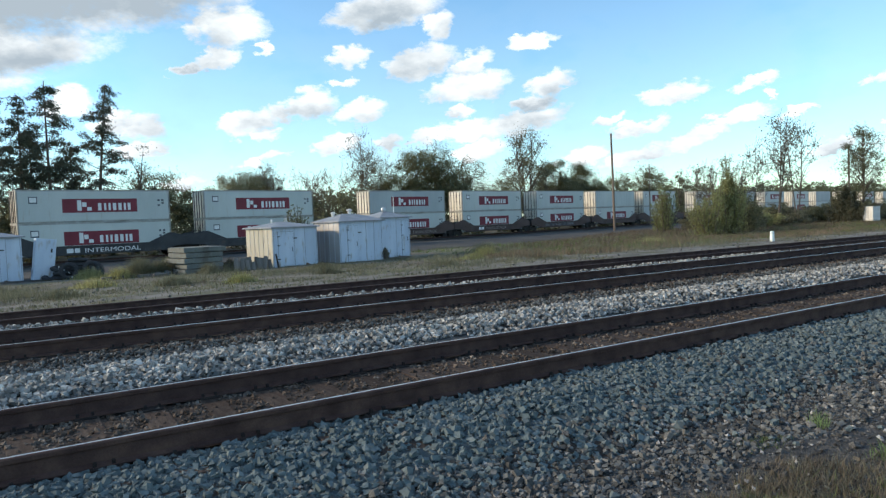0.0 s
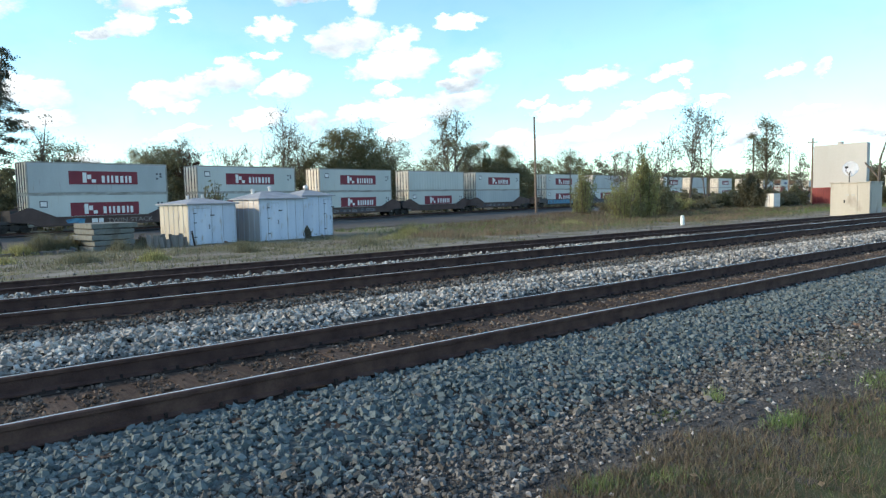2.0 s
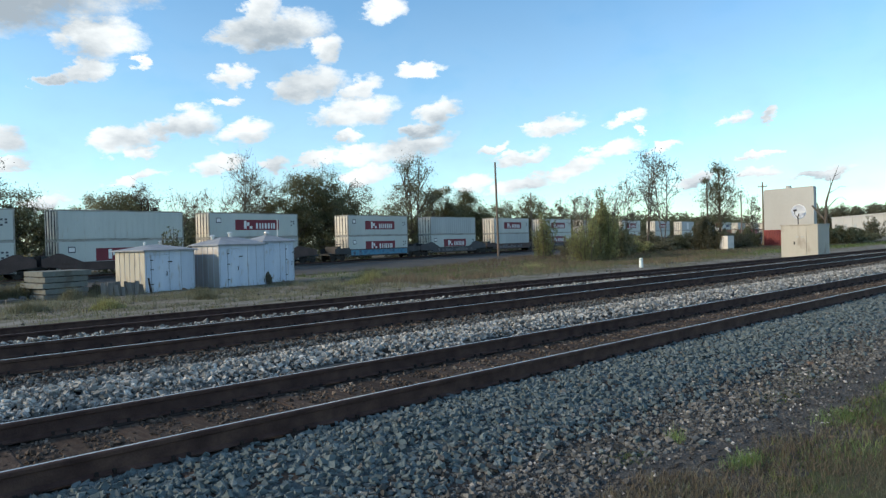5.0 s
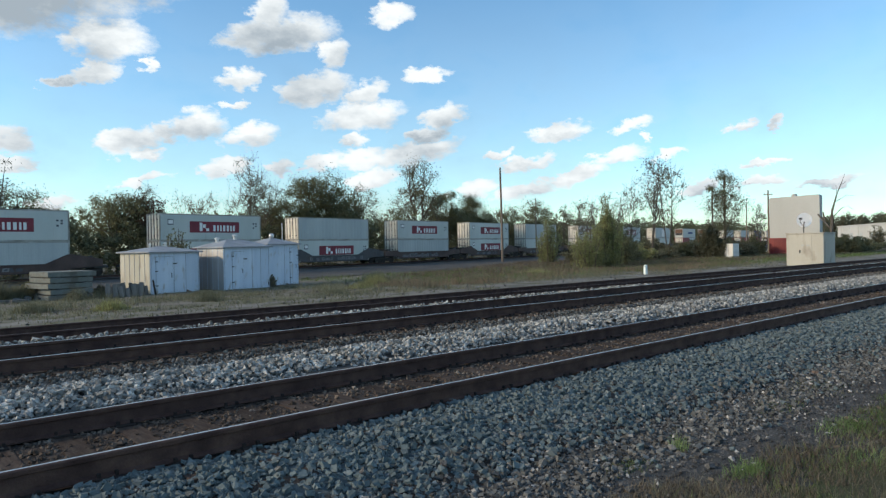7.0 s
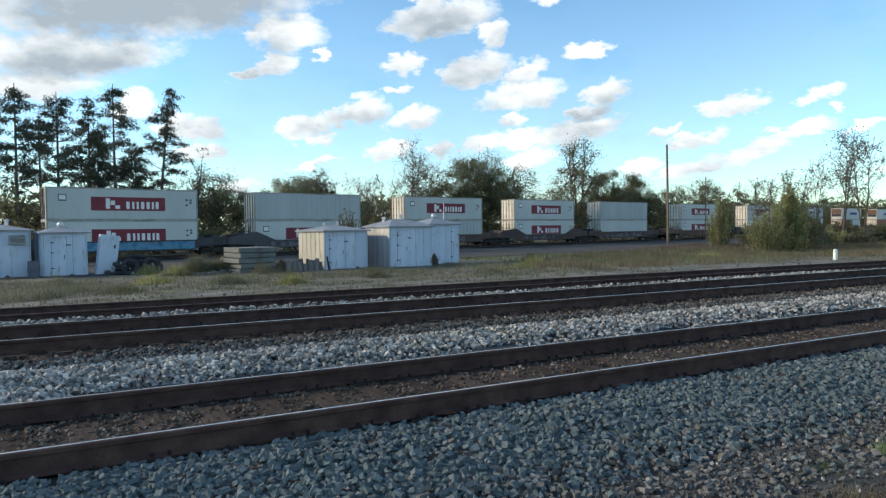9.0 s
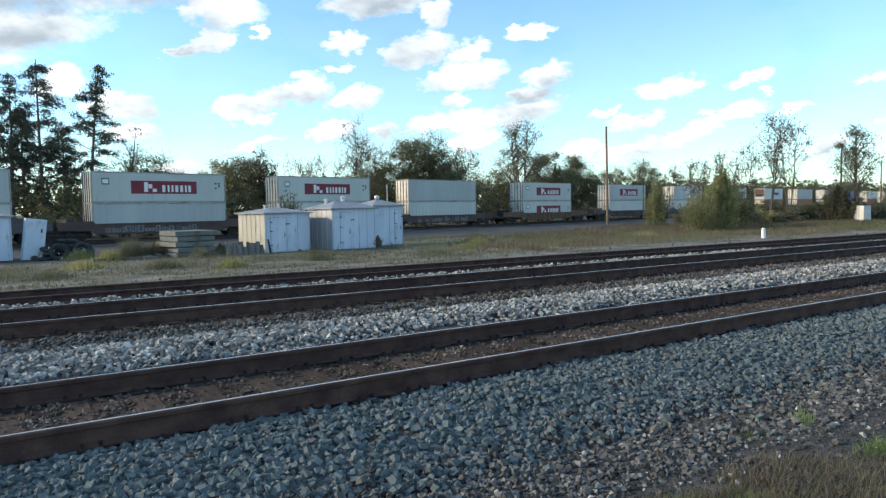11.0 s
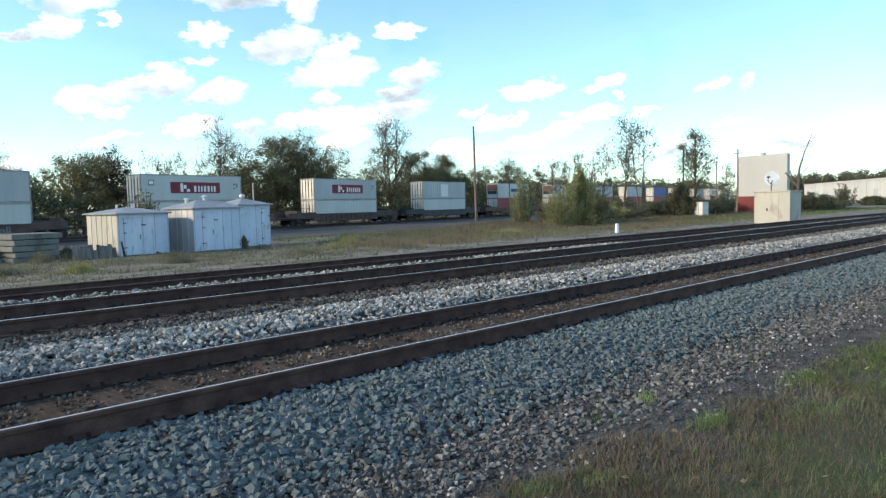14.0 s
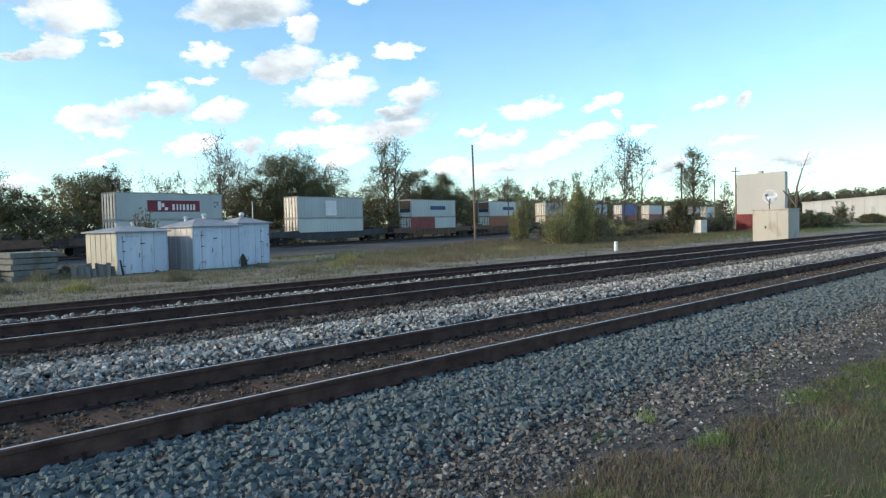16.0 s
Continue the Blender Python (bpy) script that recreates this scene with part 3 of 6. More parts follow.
ground = sheet("ground", wide_xs, ground_ys, ground_height, M["ground"], "bare grey-brown yard ground with patches of thin grass", "ground")
bed = sheet("ballast_bed", wide_xs, np.array([a for a, b in BED] + [3.75, 4.2, 8.1, 13.3]).round(3)[np.argsort([a for a, b in BED] + [3.75, 4.2, 8.1, 13.3])],
            lambda X, Y: np.interp(Y, [a for a, b in BED], [b for a, b in BED]) + swell(X, Y, 0.012, 0.33), M["bed"],
            "raised bed of crushed stone under the main tracks", "ballast bed")
for name, ys, mat, label in (("ballast_shoulder", [4.0, 4.1, 4.2, 4.3, 4.7, 5.0], "bed_blue", "blue-grey ballast shoulder of the near track"),
                             ("ballast_crown", [7.4, 7.7, 8.1, 8.5, 8.8, 9.0], "bed_pale", "pale ballast crown between the tracks")):
    sheet(name, wide_xs, np.array(ys), lambda X, Y: np.interp(Y, [a for a, b in BED], [b for a, b in BED]) + swell(X, Y, 0.012, 0.33) + np.where(Y < 4.05, -0.05, 0.008), M[mat],
          label, "ballast bed")
M["turf"] = material("worn_turf", [(0.07, 0.06, 0.046), (0.07, 0.074, 0.042), (0.06, 0.084, 0.034)], 0.95, scale=1.1, fine=30.0, bump=1.0, bump_scale=60.0, spec=0.12)
turf_xs = np.concatenate([np.linspace(-60, -6.2, 20), np.arange(-6, 60, 0.12), np.geomspace(61, 900, 20)])
TX, TY = np.meshgrid(turf_xs, np.concatenate([np.linspace(-40, 1.5, 12), np.linspace(1.6, 3.1, 19)]))


def patch(x, y, size=1.0):
    """Uneven patches, about -1 to 1."""
    g = np.random.default_rng(5)
    out = 0
    for k in range(9):
        a, f = g.random() * 6.283, (1.4 * 1.45 ** k) / size
        out = out + np.sin((x * math.cos(a) + y * math.sin(a)) * f + g.random() * 6.283 + 0.8 * np.sin(x * f * 0.6 + k)) / (1 + 0.35 * k)
    return out / 2.6


def grass_edge(x):
    """Where the turf gives way to gravel."""
    return np.interp(x, [-8, 0, 3.2, 4.2, 5.6, 7.4, 9.9, 30], [2.4, 2.75, 2.85, 2.8, 2.58, 2.5, 2.32, 2.2])


TZ = ground_height(TX, TY) + np.clip((grass_edge(TX) - 0.3 - TY) * 0.05 + 0.03 * patch(TX, TY, 0.6), -0.05, 0.035)
tn = len(turf_xs)
ta = (np.arange(TX.shape[0] - 1)[:, None] * tn + np.arange(tn - 1)[None]).ravel()
tagged(mesh_object("grass_verge", np.stack([TX.ravel(), TY.ravel(), TZ.ravel()], 1), np.stack([ta, ta + 1, ta + 1 + tn, ta + tn], 1), M["turf"], smooth=True),
       "worn brown and green turf beside the gravel", "verge", kind="structure")
gravel_strip = sheet("gravel_verge", np.concatenate([np.geomspace(-300, -7, 12), near_xs, np.geomspace(72, 900, 14)]), np.linspace(1.1, 3.9, 11),
                     lambda X, Y: ground_height(X, Y) + 0.012 + np.where(Y > 1.2, 0, -0.04), M["gravel"], "grey fine gravel verge beside the ballast", "verge")


def rail(name, xs, ys, zs, head, parent, wear=0.014):
    """A rail with foot, web and head; the worn running surface is bright."""
    sec = [(-0.068, -0.178), (0.068, -0.178), (0.068, -0.168), (0.012, -0.148), (0.010, -0.05), (0.034, -0.04), (0.037, -0.012), (0.031, -0.003), (wear, 0.0), (-wear, 0.0), (-0.031, -0.003), (-0.037, -0.012),
           (-0.034, -0.04), (-0.010, -0.05), (-0.012, -0.148), (-0.068, -0.168)]
    n, k = len(xs), len(sec)
    v = np.array([[(x, y + a, z + b) for a, b in sec] for x, y, z in zip(xs, ys, zs)]).reshape(-1, 3)
    f, idx = [], []
    for i in range(n - 1):
        for j in range(k):
            f.append((i * k + j, i * k + (j + 1) % k, (i + 1) * k + (j + 1) % k, (i + 1) * k + j))
            idx.append(1 if j == 8 else 0)
    return mesh_object(name, v, f, [M["rust"], head], parent, idx)


tie_bm = bmesh.new()
box(tie_bm, -0.115, 0.115, -1.3, 1.3, -0.17, 0.0, bevel=0.012)
for s in (-0.7525, 0.7525):
    box(tie_bm, -0.09, 0.09, s - 0.17, s + 0.17, 0.0, 0.012, 1)
    for dx in (-0.06, 0.06):
        for dy in (-0.095, 0.095):
            box(tie_bm, dx - 0.012, dx + 0.012, s + dy - 0.016, s + dy + 0.016, 0.0, 0.045, 1)
TIE = bpy.data.meshes.new("tie")
tie_bm.to_mesh(TIE)
tie_bm.free()
TIE.materials.append(M["tie"])
TIE.materials.append(M["tie_plate"])


def joined_ties(parent, places):
    """Far ties in one mesh."""
    v0 = np.array([(x, y, z) for x in (-0.115, 0.115) for y in (-1.3, 1.3) for z in (-0.17, 0.0)])
    f0 = np.array([(0, 1, 3, 2), (4, 6, 7, 5), (0, 4, 5, 1), (2, 3, 7, 6), (1, 5, 7, 3), (0, 2, 6, 4)])
    v = (v0[None] + np.array(places)[:, None, :]).reshape(-1, 3)
    f = (f0[None] + (np.arange(len(places)) * 8)[:, None, None]).reshape(-1, 4)
    return tagged(mesh_object("far_ties", v, f, M["tie"], parent), kind="stuff")


def main_track(name, y, z, label, head, wear):
    t = thing(name, pose(0, 0, 0), label, "railway track", "main line tracks", "structure")
    for s in (-0.7525, 0.7525):
        rail("rail", [-400, -10, 20, 60, 120, 1500], [y + s] * 6, [z] * 6, head, t, wear)
    xs = np.arange(-8, 62, 0.52)
    for x in xs:
        shared("tie", TIE, t, pose(x + random.uniform(-0.03, 0.03), y + random.uniform(-0.05, 0.05), z - 0.183, 0, 0, random.uniform(-1.2, 1.2)))
    joined_ties(t, [(x, y, z - 0.19) for x in np.concatenate([np.arange(-60, -8.3, 0.52), np.arange(62.2, 220, 0.52)])])
    return t


track_near = main_track("railway_track", 6.09, 0.0, "main line track with rusty rails and polished heads on dark ties", M["steel"], 0.0115)
track_far = main_track("railway_track", 10.41, 0.166, "second main line track with bright rail heads", M["steel"], 0.018)


def siding_y(x):
    # runs beside the main line, then swings in towards it
    return float(np.interp(x, [-400, 6, 14, 24, 107, 1500], [17.05, 17.05, 16.85, 16.2, 10.6, 10.5]))


def siding_z(x):
    return float(np.interp(x, [-400, 10, 60, 1500], [-0.22, -0.22, 0.02, 0.1]))


siding = thing("railway_track", pose(0, 0, 0), "rusty unused siding track swinging in towards the main line", "railway track", "main line tracks", "structure")
sx = np.concatenate([[-400, -50], np.arange(-10, 100, 3.0)])
for s in (-0.7525, 0.7525):
    rail("rail", sx, [siding_y(x) + s for x in sx], [siding_z(x) for x in sx], M["rusty_head"], siding)
joined_ties(siding, [(x, siding_y(x), siding_z(x) - 0.19) for x in np.arange(-40, 75, 0.55)])

yard_track = thing("railway_track", pose(0, 0, 0), "yard track under the container train on dark cinders", "railway track", "", "structure")
for v in (0.47, 1.97):
    ends = [yard(s, v) for s in (-120, 0, 100, 700)]
    rail("rail", [p.x for p in ends], [p.y for p in ends], [-0.83] * 4, M["rusty_head"], yard_track)


def yard_strip(name, v0, v1, z, mat, label, category, s0=-200, s1=600):
    ss = np.linspace(s0, s1, 120)
    vv = np.linspace(v0, v1, 6)
    edge = {v0: 1, v1: 1}
    pts = []
    for v in vv:
        for s in ss:
            w = v + (0.5 * math.sin(s * 0.31) + 0.35 * math.sin(s * 0.83 + 1) if v in edge else 0)
            p = yard(s, w, 0)
            p.z = level(p.y) + z
            pts.append(tuple(p))
    n = len(ss)
    f = [(j * n + i, j * n + i + 1, (j + 1) * n + i + 1, (j + 1) * n + i) for j in range(5) for i in range(n - 1)]
    return tagged(mesh_object(name, pts, f, mat, smooth=True), label, category, kind="structure")


M["cinder"] = material("dark_cinder", [(0.05, 0.05, 0.05), (0.085, 0.083, 0.08)], 0.95, scale=1.0, fine=20.0, bump=0.6, spec=0.12)
M["road"] = material("worn_service_road", [(0.06, 0.059, 0.058), (0.088, 0.085, 0.08)], 0.95, scale=0.4, fine=14.0, bump=0.3, dirt=((0.10, 0.09, 0.07), 0.62, 0.3), spec=0.12)
yard_strip("cinder_bed", -1.6, 5.0, 0.10, M["cinder"], "dark cinder bed under the yard track", "track bed")
yard_strip("service_road", -23.0, -2.6, 0.05, M["road"], "worn grey service road along the yard track", "road")
M["lane"] = material("dusty_lane_gravel", [(0.11, 0.105, 0.095), (0.17, 0.162, 0.145), (0.23, 0.22, 0.195)], 0.95, scale=0.7, fine=16.0, bump=0.7, bump_scale=10.0, dirt=((0.085, 0.085, 0.05), 0.5, 0.6), spec=0.12)
lane_xs = np.concatenate([np.linspace(-120, -12, 30), np.arange(-11.5, 70, 0.4), np.linspace(71, 260, 60)])
sheet("gravel_lane", lane_xs, np.linspace(19.6, 24.4, 25), lambda X, Y: np.interp(Y, [a for a, b in GROUND], [b for a, b in GROUND]) + 0.03 - 0.09 * np.clip(np.abs(Y - 21.6) - 0.3 - np.clip((X - 6) / 24, 0, 1.0) - 0.7 * patch(X, Y, 1.6), 0, 1),
      M["lane"], "pale gravel lane behind the siding", "lane")


# ---- broken stone ----
def scatter(n, x0, x1, y0, y1, power=1.5):
    x = x0 + (x1 - x0) * rng.random(n) ** power
    return x, rng.uniform(y0, y1, n)


def bed_level(y):
    return np.interp(y, [a for a, b in BED], [b for a, b in BED])


def stone_field(name, n, x0, x1, y0, y1, s0, s1, mat, label, lift=0.0, power=1.5, hump=0.0, edge=0.0, floor=bed_level, ties=0.0, fade=0.0):
    x, y = scatter(n, x0, x1, y0, y1, power)
    if fade:
        # thins out over this width towards the foot
        keep = rng.random(n) < np.clip((y - y0) / fade, 0.02, 1)
        x, y = x[keep], y[keep]
        n = len(x)
    if ties:
        # the tie tops lie almost clear of stone
        keep = (np.abs((x + 8 + 0.26) % 0.52 - 0.26) > ties) | (rng.random(n) < 0.3)
        x, y = x[keep], y[keep]
        n = len(x)
    y = y + edge * (np.sin(x * 1.7) * 0.5 + np.sin(x * 4.1 + 1) * 0.5) * np.abs(y - (y0 + y1) / 2) / (y1 - y0) * 2
    size = rng.uniform(s0, s1, n) * (1 + 0.012 * np.clip(x - 10, 0, 40))
    u = (y - y0) / (y1 - y0)
    z = floor(y) + lift + hump * np.sin(np.pi * np.clip(u, 0, 1)) + rng.uniform(-0.25, 0.35, n) * size
    return tagged(stones(name, np.stack([x, y, z], 1), size, mat, None, s1 < 0.061 or y0 > 8.7), label, "gravel", kind="stuff")


stone_field("ballast_stones", 36000, -1.0, 40, 3.6, 5.2, 0.034, 0.076, M["stone_blue"], "fresh blue-grey crushed stone ballast shoulder", 0.0, 1.45, 0.0, 0.12, fade=0.5)
stone_field("ballast_stones", 13000, -1.0, 32, 5.40, 6.78, 0.022, 0.054, M["stone_brown"], "rust-stained crushed stone between the rails", 0.0, 1.5, ties=0.10)
stone_field("ballast_stones", 7000, -2.0, 40, 4.66, 5.2, 0.032, 0.066, M["stone_blue"], "blue-grey crushed stone along the near rail", 0.022, 1.5)
stone_field("ballast_stones", 2600, -2.0, 32, 6.92, 7.35, 0.03, 0.06, M["stone_brown"], "rust-stained crushed stone along the rail", 0.0, 1.5)
stone_field("ballast_stones", 20000, -1.5, 50, 7.66, 8.72, 0.036, 0.078, M["stone_white"], "pale crushed stone heaped between the two tracks", 0.0, 1.6, 0.085, 0.12)
stone_field("ballast_stones", 7000, -1.5, 46, 8.45, 9.1, 0.03, 0.06, M["stone_foot"], "dull mixed stone between the pale heap and the second track", 0.03, 1.5, 0.02, 0.12)
stone_field("ballast_stones", 9000, -2.5, 50, 6.92, 7.92, 0.022, 0.05, M["stone_foot"], "dull grey crushed stone along the far rail", 0.0, 1.5, 0.0, 0.1)
stone_field("ballast_stones", 5500, -2, 50, 8.8, 9.5, 0.03, 0.07, M["stone_brown"], "rust-stained crushed stone along the second track", 0.01, 1.4)
stone_field("ballast_stones", 3000, -3, 45, 9.75, 11.05, 0.03, 0.07, M["stone_brown"], "rust-stained crushed stone in the second track", -0.01, 1.4)
stone_field("ballast_stones", 7500, -2, 50, 11.2, 13.6, 0.04, 0.085, M["stone_foot"], "dull grey crushed stone behind the second track", 0.005, 1.4, 0.01)

stone_field("ballast_stones", 1500, -3, 20, 11.75, 12.75, 0.04, 0.085, M["stone_white"], "pale stones strewn behind the second track", 0.03, 2.0, 0.04)

# sparser stone behind the first stretch
stone_field("ballast_stones", 3000, -9.0, -1.0, 4.0, 5.2, 0.04, 0.085, M["stone_blue"], "blue-grey crushed stone ballast shoulder", 0.0, 0.8)
stone_field("ballast_stones", 1600, -9.0, -1.0, 5.4, 6.78, 0.03, 0.06, M["stone_brown"], "rust-stained crushed stone between the rails", 0.0, 0.8)
stone_field("ballast_stones", 2400, -9.0, -1.5, 7.45, 8.95, 0.045, 0.095, M["stone_white"], "pale crushed stone between the two tracks", 0.0, 0.8, 0.05)


def verge_level(y):
    return np.maximum(np.interp(y, [a for a, b in GROUND], [b for a, b in GROUND]) + 0.012, bed_level(y))


stone_field("ballast_stones", 21000, 0.0, 30, 3.0, 4.25, 0.026, 0.062, M["stone_foot"], "dull grey and white stones at the foot of the ballast", -0.004, 1.75, 0.0, 0.12, verge_level)
stone_field("verge_stones", 25000, 0.9, 26, 2.1, 3.75, 0.010, 0.032, M["stone_mix"], "mixed loose gravel at the foot of the ballast", 0.0, 1.5, 0.0, 0.15, verge_level)
stone_field("verge_stones", 700, 0.9, 22, 2.5, 4.2, 0.016, 0.046, M["stone_chip"], "scattered white chips in the gravel", 0.01, 1.4, 0.0, 0.15, verge_level)
stone_field("yard_stones", 1400, -10, 60, 19.6, 36, 0.03, 0.09, M["stone_foot"], "scattered grey stones on the rough ground", 0.0, 1.0, 0.0, 0.0, lambda y: np.interp(y, [a for a, b in GROUND], [b for a, b in GROUND]) + 0.03)

# larger loose stones lying on the near ballast
LOOSE = []
for i in range(6):
    one = stones("loose_stone", np.zeros((1, 3)), np.array([1.0]), [M["stone_foot"], M["stone_blue"], M["stone_mix"]][i % 3])
    LOOSE.append(one.data)
    bpy.data.objects.remove(one)
for i in range(280):
    x, y = 0.3 + 14 * random.random() ** 1.3, random.choice((random.uniform(2.7, 4.0), random.uniform(2.7, 4.9)))
    k = random.uniform(0.035, 0.075)
    shared("stone", LOOSE[random.randrange(6)], bed, Matrix.LocRotScale((x, y, float(verge_level(np.array([y]))[0]) + 0.25 * k + (0.02 if y > 3.3 else 0)),
                                                                       Euler((random.random() * 6, random.random() * 6, random.random() * 6)), (k, k, k)))


# ---- the container train ----
LONG, WIDE, TALL = 12.19, 2.44, 2.74
DECK = -0.36                       # underside of the lower containers
SEAM = DECK + TALL
PANEL = (3.3, 9.3, 0.84, 2.0)   # red name panel: from, to, foot, top


def corrugated(bm, x0, x1, y, z0, z1, step=0.28, deep=0.022, mat=0, facing=-1):
    """A side wall of shallow vertical ribs."""
    pts, x, k = [], x0, 0
    while x < x1 - 1e-6:
        pts.append((x, y + (0 if k % 4 in (0, 1) else -facing * deep)))
        x += step * (0.38 if k % 2 == 0 else 0.12)
        k += 1
    pts.append((x1, y))
    low = [bm.verts.new((a, b, z0)) for a, b in pts]
    top = [bm.verts.new((a, b, z1)) for a, b in pts]
    for i in range(len(pts) - 1):
        bm.faces.new((low[i], low[i + 1], top[i + 1], top[i])).material_index = mat


def container(name, m, paint, label, panel=False, length=LONG, badge=True, patch=None, reefer=False, dots=True):
    t = thing(name, m, label, "shipping container", "containers on the train")
    b = bmesh.new()
    box(b, 0.06, length - 0.06, 0.06, WIDE - 0.06, 0.14, TALL - 0.10)
    if not panel:
        corrugated(b, 0.12, length - 0.12, 0.012, 0.17, TALL - 0.13, 0.56)
    else:
        box(b, 0.1, length - 0.1, 0.02, 0.07, 0.16, TALL - 0.12)
    part("shell", b, paint, t)
    b = bmesh.new()
    for x in (0, length - 0.13):
        for y in (0, WIDE - 0.13):
            box(b, x, x + 0.13, y, y + 0.13, 0, TALL, bevel=0.012)
    for z in (0, TALL - 0.12):
        for y in (0.004, WIDE - 0.104):
            box(b, 0.13, length - 0.13, y, y + 0.1, z + 0.01, z + 0.13)
        for x in (0.006, length - 0.106):
            box(b, x, x + 0.1, 0.13, WIDE - 0.13, z + 0.01, z + 0.13)
    part("corner_frame", b, M["frame_dark"] if paint in (M["cwhite"], M["cgrey"]) else paint, t)
    # door end with its locking bars; the doors take the brighter sunlit colour
    if reefer:
        b = bmesh.new()
        box(b, -0.02, 0.05, 0.2, WIDE - 0.2, 1.45, TALL - 0.2)
        part("machinery_hood", b, M["car_rust"], t, "rusty orange machinery hood")
        b = bmesh.new()
        box(b, -0.02, 0.05, 0.25, WIDE - 0.25, 0.75, 1.42)
        part("fan_grille", b, M["dark_gap"], t, "black fan grille")
    else:
        for y0, y1 in ((0.15, WIDE / 2 - 0.01), (WIDE / 2 + 0.01, WIDE - 0.15)):
            b = bmesh.new()
            box(b, 0.0, 0.055, y0, y1, 0.16, TALL - 0.14, bevel=0.01)
            door = part("door", b, M["cdoor_lit"], t)
            for y in (y0 + 0.25, y1 - 0.25):
                b = bmesh.new()
                tube(b, [(-0.03, y, 0.12), (-0.03, y, TALL - 0.1)], 0.036, 6)
                for z in (0.5, 1.3, 2.1):
                    box(b, -0.05, 0.0, y - 0.07, y + 0.07, z, z + 0.08)
                part("locking_bar", b, M["dark_gap"], door, "dark steel locking bar")
    if panel:
        x0, x1, z0, z1 = PANEL
        b = bmesh.new()
        box(b, x0, x1, 0.004, 0.016, z0, z1)
        sign = part("name_panel", b, M["sign_red"], t, "red name panel with white blocks")
        b = bmesh.new()
        # plain blocks in place of the owner's mark
        w = (x1 - x0)
        box(b, x0 + 0.19 * w, x0 + 0.245 * w, -0.004, 0.004, z0 + 0.16, z1 - 0.12)
        box(b, x0 + 0.255 * w, x0 + 0.31 * w, -0.004, 0.004, z0 + 0.48, z1 - 0.3)
        box(b, x0 + 0.315 * w, x0 + 0.375 * w, -0.004, 0.004, z0 + 0.16, z0 + 0.45)
        for a, k in ((0.46, 0.045), (0.54, 0.03), (0.60, 0.03), (0.66, 0.045), (0.735, 0.045), (0.81, 0.03), (0.865, 0.04)):
            box(b, x0 + a * w, x0 + (a + k) * w, -0.004, 0.004, z0 + 0.16, z0 + 0.78)
        tagged(part("white_mark", b, M["mark_white"], sign, "plain white blocks"), kind="stuff")
        if badge:
            b = bmesh.new()
            box(b, 0.88, 1.5, 0.008, 0.018, 1.62, 2.18)
            bd = part("badge", b, M["mark_dark"], t, "small dark square badge")
            b = bmesh.new()
            box(b, 0.95, 1.43, -0.002, 0.008, 1.72, 2.1)
            part("badge_field", b, M["mark_white"], bd)
        if dots:
            b = bmesh.new()
            for dx, z in ((11.1, 1.75), (11.45, 1.75), (11.1, 1.3), (11.45, 1.5)):
                box(b, dx, dx + 0.2, 0.008, 0.018, z, z + 0.16)
            tagged(part("number_mark", b, M["mark_dark"], t, "small dark bars"), kind="stuff")
    if patch:
        x0, x1, z0, z1, mat = patch
        b = bmesh.new()
        box(b, x0, x1, -0.016, 0.004, z0, z1)
        part("pale_patch", b, mat, t)
    return t


